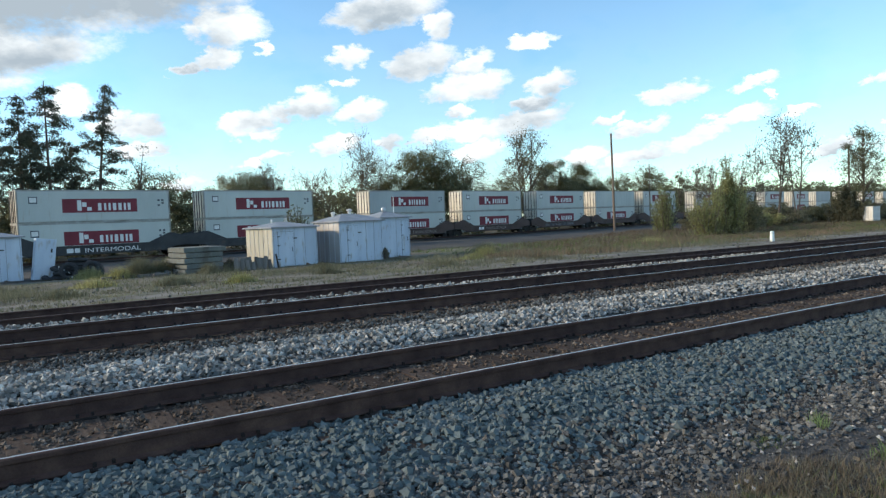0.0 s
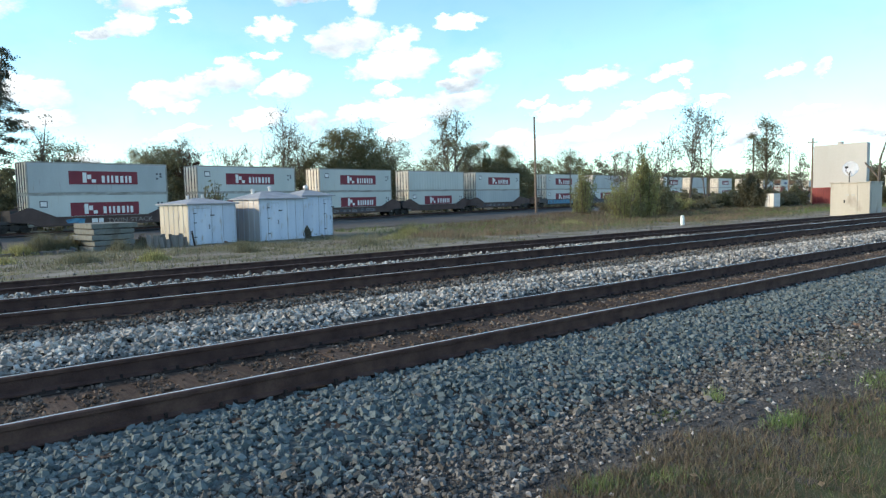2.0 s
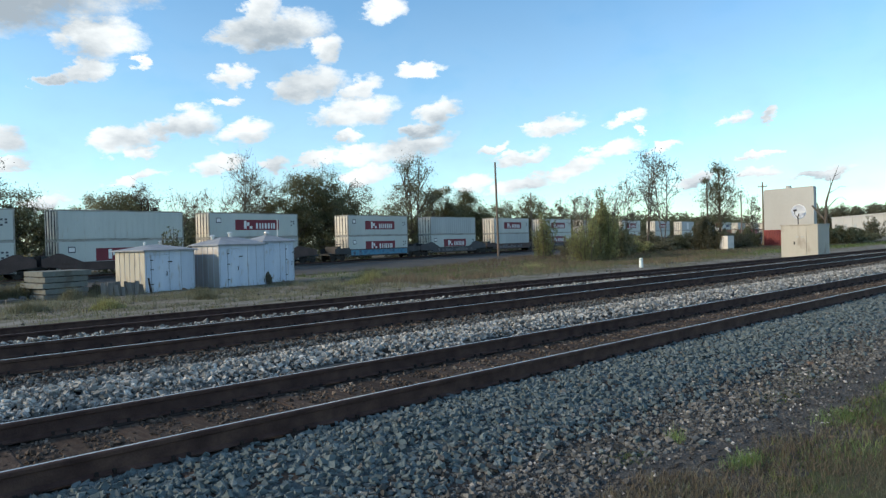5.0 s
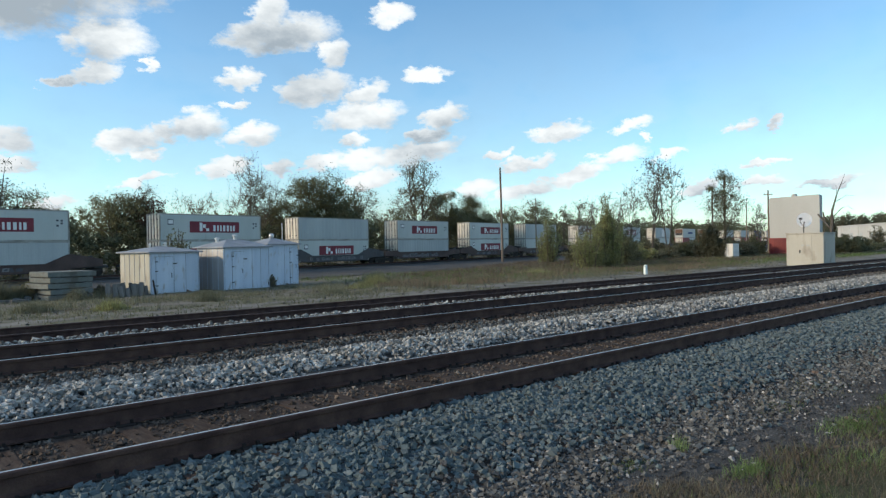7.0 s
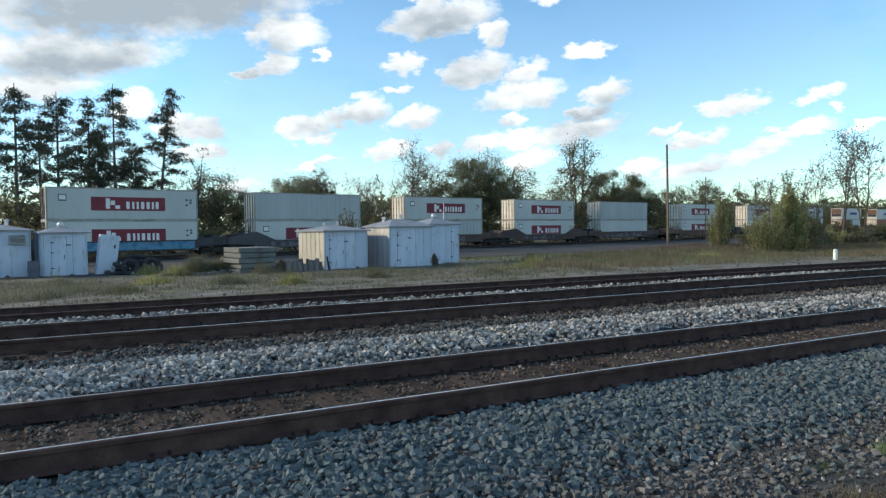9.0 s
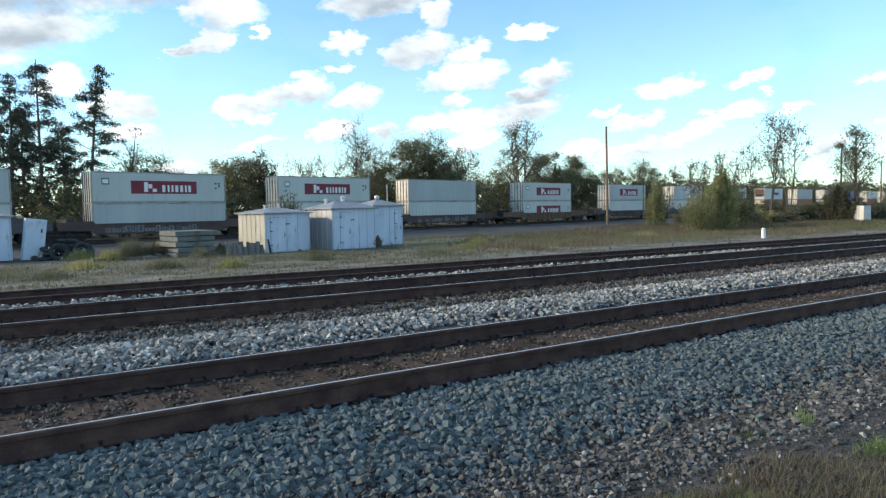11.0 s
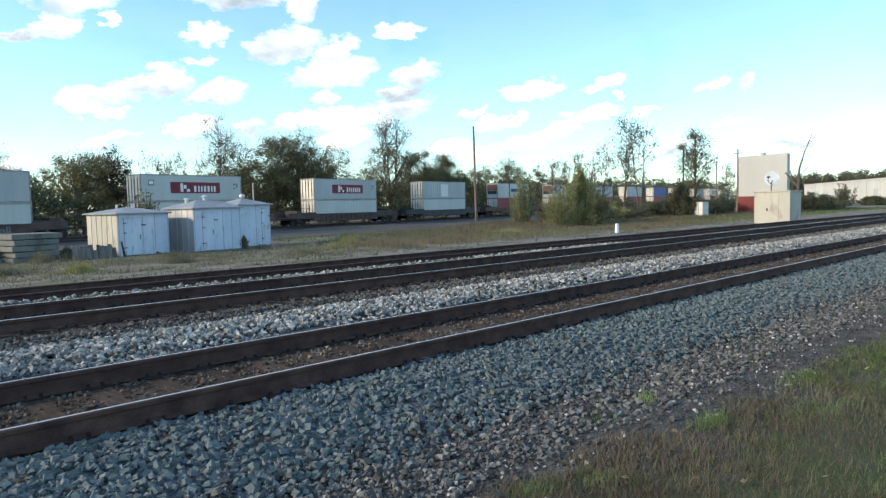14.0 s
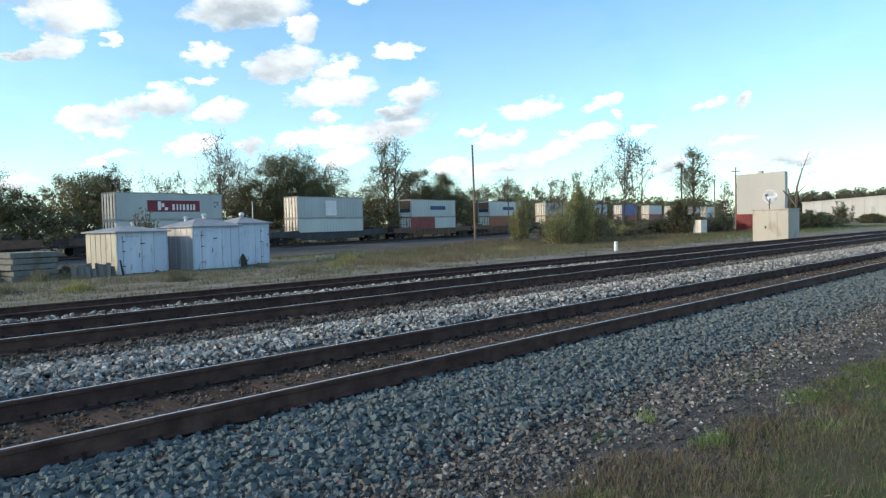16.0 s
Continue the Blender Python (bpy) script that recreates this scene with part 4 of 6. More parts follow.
def well_car(m, paint, length, label, side=None, ribs=False, shoulder=True, lettered=False):
    """A low articulated car whose sides rise to shoulders over the wheels; length between its two ends."""
    t = thing("well_car", m, label, "rail wagon", "wagons of the container train")
    end = (length - LONG) / 2
    z_top, z_low = 0.45, -0.3
    rail_z = -0.83
    out = [(-end + 0.15, 0.12), (-end + 0.15, 0.75)]
    if shoulder:
        out += [(-0.15, 1.25), (0.25, 1.25), (2.1, z_top), (LONG - 2.1, z_top), (LONG - 0.25, 1.25), (LONG + 0.15, 1.25)]
    else:
        out += [(0.0, 0.85), (0.2, 0.62), (LONG - 0.2, 0.62), (LONG, 0.85)]
    out += [(LONG + end - 0.15, 0.75), (LONG + end - 0.15, 0.12), (LONG + 0.2, 0.0), (LONG - 0.6, z_low), (0.6, z_low), (-0.2, 0.0)]
    for y0, y1 in ((-0.14, -0.05), (WIDE + 0.05, WIDE + 0.14)):
        b = bmesh.new()
        r0 = [b.verts.new((a, y0, z)) for a, z in out]
        r1 = [b.verts.new((a, y1, z)) for a, z in out]
        n = len(out)
        for i in range(n):
            b.faces.new((r0[i], r0[(i + 1) % n], r1[(i + 1) % n], r1[i]))
        b.faces.new(r0)
        b.faces.new(r1[::-1])
        bmesh.ops.triangulate(b, faces=[f for f in b.faces if len(f.verts) > 4])
        side_ob = part("side_sill", b, paint, t)
        if y0 < 0:
            b = bmesh.new()
            box(b, 0.3, LONG - 0.3, -0.2, -0.14, 0.33 if shoulder else 0.52, 0.43 if shoulder else 0.60)
            box(b, 0.7, LONG - 0.7, -0.2, -0.14, z_low, z_low + 0.1)
            part("side_rail", b, paint, side_ob)
            if ribs:
                for x in np.arange(0.9, LONG - 0.6, 0.95):
                    b = bmesh.new()
                    box(b, x, x + 0.14, -0.21, -0.14, z_low + 0.1, 0.52)
                    part("side_rib", b, side or paint, side_ob)
            elif side:
                if side == M["graffiti_blue"]:
                    b = bmesh.new()
                    box(b, 0.35, LONG - 0.4, -0.147, -0.139, z_low + 0.12, 0.50)
                    part("painted_area", b, side, side_ob, "blue and turquoise sprayed graffiti")
                else:
                    x, stop = random.uniform(0.7, 2.0), random.uniform(7.5, 10.5)
                    while x < stop:
                        k, lean = random.uniform(0.22, 0.6), random.uniform(-0.16, 0.16)
                        z0, z1 = z_low + random.uniform(0.11, 0.2), random.uniform(0.12, 0.31 if shoulder else 0.45)
                        b = bmesh.new()
                        for d, (u0, u1) in ((0.0, (0.0, k)), (0.003, (k * 0.3, k * 0.7))):
                            vs = [b.verts.new(p) for p in ((x + u0, -0.142 - d, z0 + d * 30), (x + u1, -0.142 - d, z0 + d * 30), (x + u1 + lean, -0.142 - d, z1 - d * 30), (x + u0 + lean * 0.5, -0.142 - d, z1 - d * 30))]
                            b.faces.new(vs).material_index = 1 if d else 0
                        stroke = part("painted_stroke", b, random.choice((side, side, M["car_grey"])), side_ob)
                        stroke.data.materials.append(M["mark_dark"])
                        x += k + random.uniform(0.0, 0.12)
            if lettered and lettered[1] > 6.1:
                b = bmesh.new()
                vs = [b.verts.new((x, -0.143, z)) for x, z in ((2.9, -0.12), (4.3, -0.16), (4.4, 0.22), (3.6, 0.3), (2.8, 0.18))]
                b.faces.new(vs)
                part("painted_area", b, M["graffiti_blue"], side_ob, "pale blue sprayed patch")
            if lettered:
                word, x0, wide, tint = lettered
                cu = bpy.data.curves.new("word", 'FONT')
                cu.body, cu.size, cu.extrude = word, 0.62, 0.004
                tmp = bpy.data.objects.new("word", cu)
                me = bpy.data.meshes.new_from_object(tmp)
                bpy.data.objects.remove(tmp)
                me.materials.append(tint)
                reach = max(v.co.x for v in me.vertices)
                sign = shared("lettering", me, side_ob, Matrix.Translation((x0, -0.146, -0.16)) @ Matrix.Rotation(radians(90), 4, 'X') @ Matrix.Diagonal((wide / reach, 0.85, 1, 1)))
                tagged(sign, "pale word on the side")
                b = bmesh.new()
                box(b, x0 - 1.35, x0 - 0.85, -0.147, -0.139, -0.14, 0.22)
                box(b, x0 - 0.75, x0 - 0.35, -0.147, -0.139, -0.14, 0.22)
                part("white_mark", b, M["mark_white"], side_ob, "plain white blocks")
    b = bmesh.new()
    box(b, 0.2, LONG - 0.2, -0.05, WIDE + 0.05, z_low - 0.06, z_low + 0.0)
    part("well_floor", b, M["car_black"], t)
    for x in (-end / 2 - 0.25, LONG + end / 2 + 0.25):
        b = bmesh.new()
        box(b, x - end / 2 - 0.3, x + end / 2 + 0.3, 0.3, WIDE - 0.3, -0.05, 0.16)
        box(b, x - 0.3, x + 0.3, 0.1, WIDE - 0.1, 0.16, 1.05)
        part("end_platform", b, M["car_black"], t)
        b = bmesh.new()
        for y in (0.26, WIDE - 0.36):
            box(b, x - 1.25, x + 1.25, y, y + 0.12, -0.42, -0.18, bevel=0.03)
            box(b, x - 0.35, x + 0.35, y - 0.03, y + 0.15, -0.62, -0.12, bevel=0.03)
        truck = part("truck_frame", b, M["wheel"], t)
        for wx in (x - 0.88, x + 0.88):
            b = bmesh.new()
            for y in (0.47, 1.97):
                tube(b, [(wx, y - 0.07, rail_z + 0.46), (wx, y + 0.07, rail_z + 0.46)], 0.46, 20)
                tube(b, [(wx, y - 0.09, rail_z + 0.46), (wx, y + 0.09, rail_z + 0.46)], 0.16, 10)
            tube(b, [(wx, 0.4, rail_z + 0.46), (wx, 2.04, rail_z + 0.46)], 0.08, 8)
            part("wheel_set", b, M["wheel"], truck)
    # dangling cross-over platforms and hand brake at one end
    b = bmesh.new()
    for y in (0.5, 1.9):
        tube(b, [(-0.35, y, 0.16), (-0.35, y, 1.7)], 0.03, 6)
    box(b, -0.42, -0.3, 0.5, 1.9, 1.3, 1.36)
    part("end_ladder", b, M["car_grey"], t)
    return t


KW = "white corrugated shipping container with a red name panel"
PLAIN = "plain white shipping container with light rust streaks"
GREY = "plain weathered grey shipping container"
# each wagon: place along the train, upper load, lower load, car
WAGONS = [
    (-21.9, "K", "K", "black"), (-6.45, "K", "K", "lettered"), (8.97, "K", "K", "lettered"), (28.8, "k", "K", "twin"), (44.1, "K", "K", "twin"),
    (59.79, "K", "K", "tagged"), (75.3, "w", "K", "brown"), (90.48, "K", "g", "tagged"), (111.15, "K", "K", "blue"), (128.83, "g", "K", "grey"),
    (146.87, "K", "g", "pale"), (164.82, "K", "K", "tagged"), (182.99, "g", "w", "pale"), (205.2, "K", "K", "rust"), (228.67, "k", "w", "ribs"),
    (251.94, "p", "w", "flat"), (275.17, "r", "two", "rust"), (298.4, "r", "o", "rust"), (321.5, "g", "o", "rust"), (344.5, "g", "R", "rust"),
    (367.5, "b", "R", "ribs"), (390.5, "w", "R", "rust"), (413.5, "g", "w", "ribs"), (436.5, "K", "R", "rust"), (459.5, "w", "g", "ribs"),
]
TRAIN = []
WORDS = {1: ("INTERMODAL", 4.75, 4.6, M["mark_white"]), 2: ("INTERMODAL", 5.9, 3.75, M["mark_white"]), 3: ("TWIN-STACK", 6.3, 4.2, M["faded_mark"]), 4: ("TWIN-STACK", 4.3, 4.3, M["faded_mark"])}


def load(kind, m):
    if kind == "K":
        return [container("container", m, M["cwhite"], KW, True)]
    if kind == "k":
        return [container("container", m, M["cgrey"], "greyed shipping container with a red name panel", True, badge=False)]
    if kind == "w":
        return [container("container", m, M["cwhite"], PLAIN)]
    if kind == "g":
        return [container("container", m, M["cgrey"], GREY)]
    if kind == "p":
        return [container("container", m, M["cgrey"], "pale grey shipping container with one white square", patch=(4.9, 6.9, 0.35, 2.3, M["mark_white"]))]
    if kind == "r":
        return [container("container", m, M["cwhite"], "white refrigerated container with blue marks and orange machinery end", reefer=True, patch=(5.0, 9.2, 1.15, 1.75, M["mark_blue"]))]
    if kind == "o":
        return [container("container", m, M["corange"], "faded orange-brown shipping container")]
    if kind == "b":
        return [container("container", m, M["cblue"], "dark blue shipping container")]
    if kind == "t":
        return [container("container", m, M["cteal"], "dull teal green shipping container")]
    if kind == "R":
        return [container("container", m, M["cred"], "dark red shipping container")]
    if kind == "two":
        return [container("container", m, M["cred"], "short red shipping container", length=6.06),
                container("container", m @ pose(6.13, 0, 0), M["cwhite"], "short white shipping container", length=6.06)]


for i, (o, up, low, car) in enumerate(WAGONS):
    base = Matrix.Translation(yard(o, 0)) @ pose(0, 0, 0, 0, 0, math.degrees(YARD))
    gap = (WAGONS[i + 1][0] - o if i + 1 < len(WAGONS) else 23) if car not in ("rust", "ribs", "flat") else 23
    gap = min(gap, 18.1) if car not in ("rust", "ribs", "flat") else 21.5
    gap = max(gap, 15.3)
    paint = {"black": "car_black", "lettered": "car_black", "twin": "car_brown", "tagged": "car_brown", "graffiti": "car_brown", "brown": "car_brown", "grey": "car_grey", "blue": "car_black", "pale": "car_brown",
             "rust": "car_rust", "ribs": "car_brown", "flat": "car_black"}[car]
    side = {"blue": M["graffiti_blue"], "tagged": M["graffiti_pale"], "graffiti": M["graffiti_pale"], "pale": M["graffiti_pale"], "grey": M["graffiti_pale"]}.get(car)
    words = {"black": "black double-stack well wagon", "lettered": "black well wagon with white lettering on its side", "graffiti": "brown well wagon with pale graffiti", "twin": "dark brown well wagon with faded lettering", "tagged": "brown well wagon sprayed with grey graffiti",
             "brown": "dark brown well wagon with sloped shoulders", "grey": "grey patched well wagon", "blue": "well wagon covered in blue graffiti",
             "pale": "brown well wagon with pale repainted patches", "rust": "rusty ribbed well wagon", "ribs": "dark brown ribbed well wagon", "flat": "black low well wagon"}[car]
    TRAIN.append(well_car(base, M[paint], gap, words, side, car in ("rust", "ribs"), car in ("black", "lettered", "twin", "tagged", "graffiti", "brown", "grey"), WORDS.get(i)))
    TRAIN += load(low, base @ pose(0, 0, DECK))
    TRAIN += load(up, base @ pose(0, 0, SEAM))


# ---- sheds and yard things ----
def at_yard(x, y, turn=math.degrees(YARD), sink=0.03):
    return pose(x, y, level(y) - sink, 0, 0, turn)


def shed(m, w, d, h, label, roof="hip", end_mat="shed", vents=(), seams=(), door=None, rise=0.35, over=0.16, aircon=False, ball=False):
    t = thing("shed", m, label, "shed", "storage sheds in the yard")
    b = bmesh.new()
    box(b, 0, w, 0, d, 0.02, h, bevel=0.015)
    part("wall", b, M["shed"], t)
    # ribbed sheet on the end wall
    n = max(3, round(d / 0.55))
    for i in range(n):
        b = bmesh.new()
        box(b, -0.022, -0.002, d * i / n + 0.03, d * (i + 1) / n - 0.03, 0.04, h - 0.02, bevel=0.006)
        part("end_sheet", b, M[end_mat], t)
    for x in seams:
        b = bmesh.new()
        box(b, x - 0.009, x + 0.009, -0.008, 0.002, 0.05, h - 0.03)
        part("seam", b, M["seam"], t)
    for _ in range(3):
        x0, hh = random.uniform(0.1, w - 0.5), random.uniform(0.06, 0.22)
        b = bmesh.new()
        vs = [b.verts.new(p) for p in ((x0, -0.0045, 0.04), (x0 + random.uniform(0.2, 0.5), -0.0045, 0.04), (x0 + 0.3, -0.0045, hh * 0.6), (x0 + 0.12, -0.0045, hh))]
        b.faces.new(vs)
        part("rust_patch", b, M["car_rust"], t, "rusted patch at the foot of the sheet")
    b = bmesh.new()
    box(b, -0.03, w + 0.03, -0.03, d + 0.03, -0.12, 0.05)
    part("skid", b, M["old_board"], t)
    b = bmesh.new()
    lo = [b.verts.new(p) for p in ((-over, -over, h), (w + over, -over, h), (w + over, d + over, h), (-over, d + over, h))]
    ed = [b.verts.new((v.co.x, v.co.y, h + 0.06)) for v in lo]
    if roof == "hip":
        k = min(w, d) * 0.42
        pk = [b.verts.new(p) for p in ((k, d / 2, h + rise), (w - k, d / 2, h + rise))]
        b.faces.new((ed[0], ed[1], pk[1], pk[0]))
        b.faces.new((ed[2], ed[3], pk[0], pk[1]))
        b.faces.new((ed[1], ed[2], pk[1]))
        b.faces.new((ed[3], ed[0], pk[0]))
    else:
        pk = b.verts.new((w / 2, d / 2, h + rise))
        for i in range(4):
            b.faces.new((ed[i], ed[(i + 1) % 4], pk))
    for i in range(4):
        b.faces.new((lo[i], lo[(i + 1) % 4], ed[(i + 1) % 4], ed[i]))
    b.faces.new(lo[::-1])
    part("roof", b, M["shed_roof"], t, "low grey metal roof")
    for vx, vy, vz, s in vents:
        b = bmesh.new()
        tube(b, [(vx, vy, vz), (vx, vy, vz + 0.30 * s)], 0.11 * s, 12)
        tube(b, [(vx, vy, vz + 0.30 * s), (vx, vy, vz + 0.34 * s), (vx, vy, vz + 0.42 * s)], [0.18 * s, 0.18 * s, 0.05 * s], 12)
        part("roof_vent", b, M["vent"], t, "galvanised roof vent")
    if ball:
        b = bmesh.new()
        bmesh.ops.create_uvsphere(b, u_segments=12, v_segments=8, radius=0.17, matrix=Matrix.Translation((w / 2, d / 2, h + rise + 0.1)))
        tube(b, [(w / 2, d / 2, h + rise - 0.1), (w / 2, d / 2, h + rise + 0.1)], 0.1, 10)
        part("roof_vent", b, M["vent"], t, "round galvanised turbine vent", True)
    if door:
        x0, x1 = door
        b = bmesh.new()
        box(b, x0, x1, -0.03, -0.002, 0.08, h - 0.22, bevel=0.01)
        dr = part("door", b, M["shed"], t)
        b = bmesh.new()
        box(b, x0 - 0.016, x0 - 0.004, -0.015, 0.0, 0.08, h - 0.2)
        box(b, x1 + 0.004, x1 + 0.016, -0.015, 0.0, 0.08, h - 0.2)
        box(b, x0 - 0.02, x1 + 0.02, -0.02, 0.0, h - 0.218, h - 0.2)
        part("door_gap", b, M["seam"], dr)
        for z in (0.45, h * 0.55, h - 0.5):
            b = bmesh.new()
            box(b, x0 - 0.06, x0 + 0.1, -0.05, -0.03, z, z + 0.05)
            part("hinge", b, M["dark_gap"], dr)
        b = bmesh.new()
        tube(b, [(x1 - 0.12, -0.03, h * 0.5), (x1 - 0.12, -0.09, h * 0.5), (x1 - 0.12, -0.09, h * 0.5 - 0.2), (x1 - 0.12, -0.03, h * 0.5 - 0.2)], 0.018, 6)
        part("handle", b, M["dark_gap"], dr, "dark iron handle")
        b = bmesh.new()
        box(b, x1 - 0.02, x1 + 0.22, -0.06, -0.03, h * 0.72, h * 0.72 + 0.06)
        part("hasp", b, M["dark_gap"], dr, "dark iron hasp")
    if aircon:
        b = bmesh.new()
        box(b, w - 1.0, w - 0.25, -0.28, 0.0, h - 0.68, h - 0.2, bevel=0.02)
        ac = part("air_conditioner", b, M["cgrey"], t, "grey box air conditioner in the wall")
        b = bmesh.new()
        for z in np.arange(h - 0.62, h - 0.25, 0.06):
            box(b, w - 0.95, w - 0.3, -0.29, -0.282, z, z + 0.03)
        part("grille", b, M["dark_gap"], ac)
    return t


shed(at_yard(11.5, 36.4), 2.88, 3.05, 2.22, "pale blue metal storage shed, its end coloured cream as if sunlit", "hip", "lit_end_sheet", vents=((0.9, 1.6, 2.5, 0.55), (1.75, 1.5, 2.55, 0.55)),
     seams=(0.05, 1.36, 2.05, 2.82), door=(0.32, 1.28), rise=0.36)
shed(at_yard(15.35, 36.1), 3.15, 2.6, 2.42, "pale blue metal shed with bare galvanised end and hipped roof", "hip", "shed_metal", vents=((0.7, 1.6, 2.68, 0.9), (1.7, 1.3, 2.8, 1.0)),
     seams=(0.05, 1.9, 2.5, 3.08), door=(0.55, 1.3), rise=0.5)
shed(at_yard(19.15, 38.4), 2.45, 2.3, 2.58, "narrow pale blue shed with pyramid roof and ball vent", "pyramid", seams=(1.3, 2.4), door=(1.75, 2.3), rise=0.48, ball=True)
shed(at_yard(-2.33, 40.4), 2.1, 2.3, 2.3, "pale blue shed with pyramid roof and round vent", "pyramid", seams=(0.06, 1.4, 2.04), door=(0.42, 1.1), rise=0.36, ball=True)
shed(at_yard(-5.62, 40.5), 2.8, 2.6, 2.45, "pale blue office shed with a wall air conditioner", "hip", seams=(0.06, 1.4, 2.74), rise=0.35, aircon=True, vents=((1.9, 1.3, 2.75, 0.8),))


def leaning_locker():
    t = thing("metal_locker", pose(0.12, 40.6, level(40.6) - 0.03, 0, 7, 8), "narrow pale blue metal locker leaning to one side", "locker")
    b = bmesh.new()
    box(b, 0, 0.95, 0, 0.7, 0, 2.25, bevel=0.02)
    part("body", b, M["shed"], t)
    b = bmesh.new()
    box(b, 0.06, 0.89, -0.025, -0.002, 0.06, 2.18, bevel=0.01)
    d = part("door", b, M["shed"], t)
    b = bmesh.new()
    box(b, 0.7, 0.78, -0.05, -0.025, 1.55, 1.75)
    part("handle", b, M["dark_gap"], d, "dark latch")


leaning_locker()


def slab_stack():
    z = level(36.6) - 0.03
    lay = [(0.1, 2.1, 2.4), (0.2, 2.0, 2.2), (0.08, 2.15, 2.3), (0.18, 2.05, 2.2), (0.1, 2.25, 2.4)]
    for i, (dx, w, d) in enumerate(lay):
        b = bmesh.new()
        box(b, 0, w, 0, d, 0, 0.25, bevel=0.025)
        t = part("concrete_slab", b, M["concrete"])
        t.matrix_basis = pose(6.75 + dx, 36.6 + random.uniform(-0.08, 0.08), z + i * 0.285, 0, 0, math.degrees(YARD) + random.uniform(-3, 3))
        tagged(t, "weathered concrete crossing slab in a stack", "concrete slab", "slabs in the stack")
        if i < 4:
            b = bmesh.new()
            for x in (0.35, 1.7):
                box(b, x, x + 0.12, 0.02, 2.1, 0.25, 0.285)
            s = part("spacer", b, M["old_board"])
            s.matrix_basis = t.matrix_basis
            tagged(s, "grey timber spacer between stacked slabs", "timber", "spacers in the stack")


slab_stack()


def tyre(m):
    b = bmesh.new()
    seg, ring = 20, 8
    vs = [[b.verts.new(((0.36 + 0.13 * math.cos(a)) * math.cos(t), (0.36 + 0.13 * math.cos(a)) * math.sin(t), 0.11 * math.sin(a)))
           for a in [2 * math.pi * j / ring for j in range(ring)]] for t in [2 * math.pi * i / seg for i in range(seg)]]
    for i in range(seg):
        for j in range(ring):
            b.faces.new((vs[i][j], vs[(i + 1) % seg][j], vs[(i + 1) % seg][(j + 1) % ring], vs[i][(j + 1) % ring]))
    t = part("tyre", b, M["rubber"], smooth=True)
    t.matrix_basis = m
    return tagged(t, "worn black rubber tyre dumped in the weeds", "tyre", "dumped tyres")


for x, y, z, rx, ry, rz in ((1.42, 40.35, 0.1, 4, 0, 0), (1.5, 40.3, 0.31, -5, 3, 30), (1.38, 40.4, 0.54, 8, -6, 70), (2.2, 40.2, 0.1, 3, 0, 60), (2.23, 40.22, 0.31, 2, 3, 10), (2.17, 40.18, 0.53, -3, 0, 25),
                            (2.22, 40.2, 0.75, 2, 2, 0), (2.2, 40.2, 0.96, -4, 3, 0), (2.78, 39.85, 0.46, 74, 0, 28), (3.02, 40.1, 0.44, 62, 0, 40), (0.98, 40.5, 0.12, 10, 0, 0), (1.75, 39.8, 0.42, 80, 0, -15)):
    tyre(pose(x, y, level(y) + z, rx, ry, rz))
# pale scraps lying on the tyres
for x, y, z, k in ((1.3, 39.95, 0.66, 0.12), (1.72, 39.55, 0.35, 0.1), (1.52, 39.85, 0.5, 0.09), (1.85, 39.5, 0.12, 0.13)):
    scrap = shared("scrap", LOOSE[0], None, Matrix.LocRotScale((x, y, level(y) + z), Euler((x * 9, y, z * 7)), (k, k, k * 0.5)))
    scrap.data = scrap.data.copy()
    scrap.data.materials.clear()
    scrap.data.materials.append(M["mark_white"])
    tagged(scrap, "small pale scrap caught among the tyres", "scrap", "scraps among the tyres")


def barrel():
    t = thing("barrel", pose(-2.72, 40.1, level(40.1) - 0.02), "dull blue-grey steel barrel beside a shed", "barrel")
    b = bmesh.new()
    tube(b, [(0, 0, 0), (0, 0, 0.28), (0, 0, 0.3), (0, 0, 0.56), (0, 0, 0.58), (0, 0, 0.86)], [0.27, 0.27, 0.285, 0.285, 0.27, 0.27], 18)
    part("body", b, M["barrel"], t, smooth=False)
    b = bmesh.new()
    tube(b, [(0, 0, 0.85), (0, 0, 0.885)], 0.285, 18)
    part("lid", b, M["barrel"], t)


barrel()

# old timber propped by the sheds
for i in range(13):
    b = bmesh.new()
    box(b, 0, random.uniform(0.15, 0.26), 0, 0.05, 0, random.uniform(0.5, 0.78), bevel=0.01)
    o = part("board", b, M["old_board"])
    o.matrix_basis = pose(9.15 + i * 0.165, 35.6 + 0.035 * i + 0.06 * (i % 2), level(35.6) - 0.04, random.uniform(-12, -3), random.uniform(-6, 6), 12 + random.uniform(-8, 8))
    tagged(o, "grey weathered board standing in the weeds", "board", "old boards")
b = bmesh.new()
tube(b, [(0, 0, -0.1), (0, 0, 0.82)], [0.06, 0.045], 8)
o = part("stake", b, M["wheel"])
o.matrix_basis = pose(11.55, 35.75, level(35.7), 0, -9, 0)
tagged(o, "dark stake leaning by the shed's corner", "stake")

# crushed debris near the tyres
for i in range(10):
    k = random.uniform(0.18, 0.4)
    o = shared("concrete_lump", LOOSE[i % 6], None, Matrix.LocRotScale((4.6 + random.uniform(-0.7, 2.0), 37.0 + random.uniform(-0.6, 0.8), level(37) + 0.06), Euler((i, i * 2, i * 3)), (k, k * 0.8, k * 0.5)))
    tagged(o, "broken lump of pale concrete on the ground", "rubble", "rubble by the slabs")


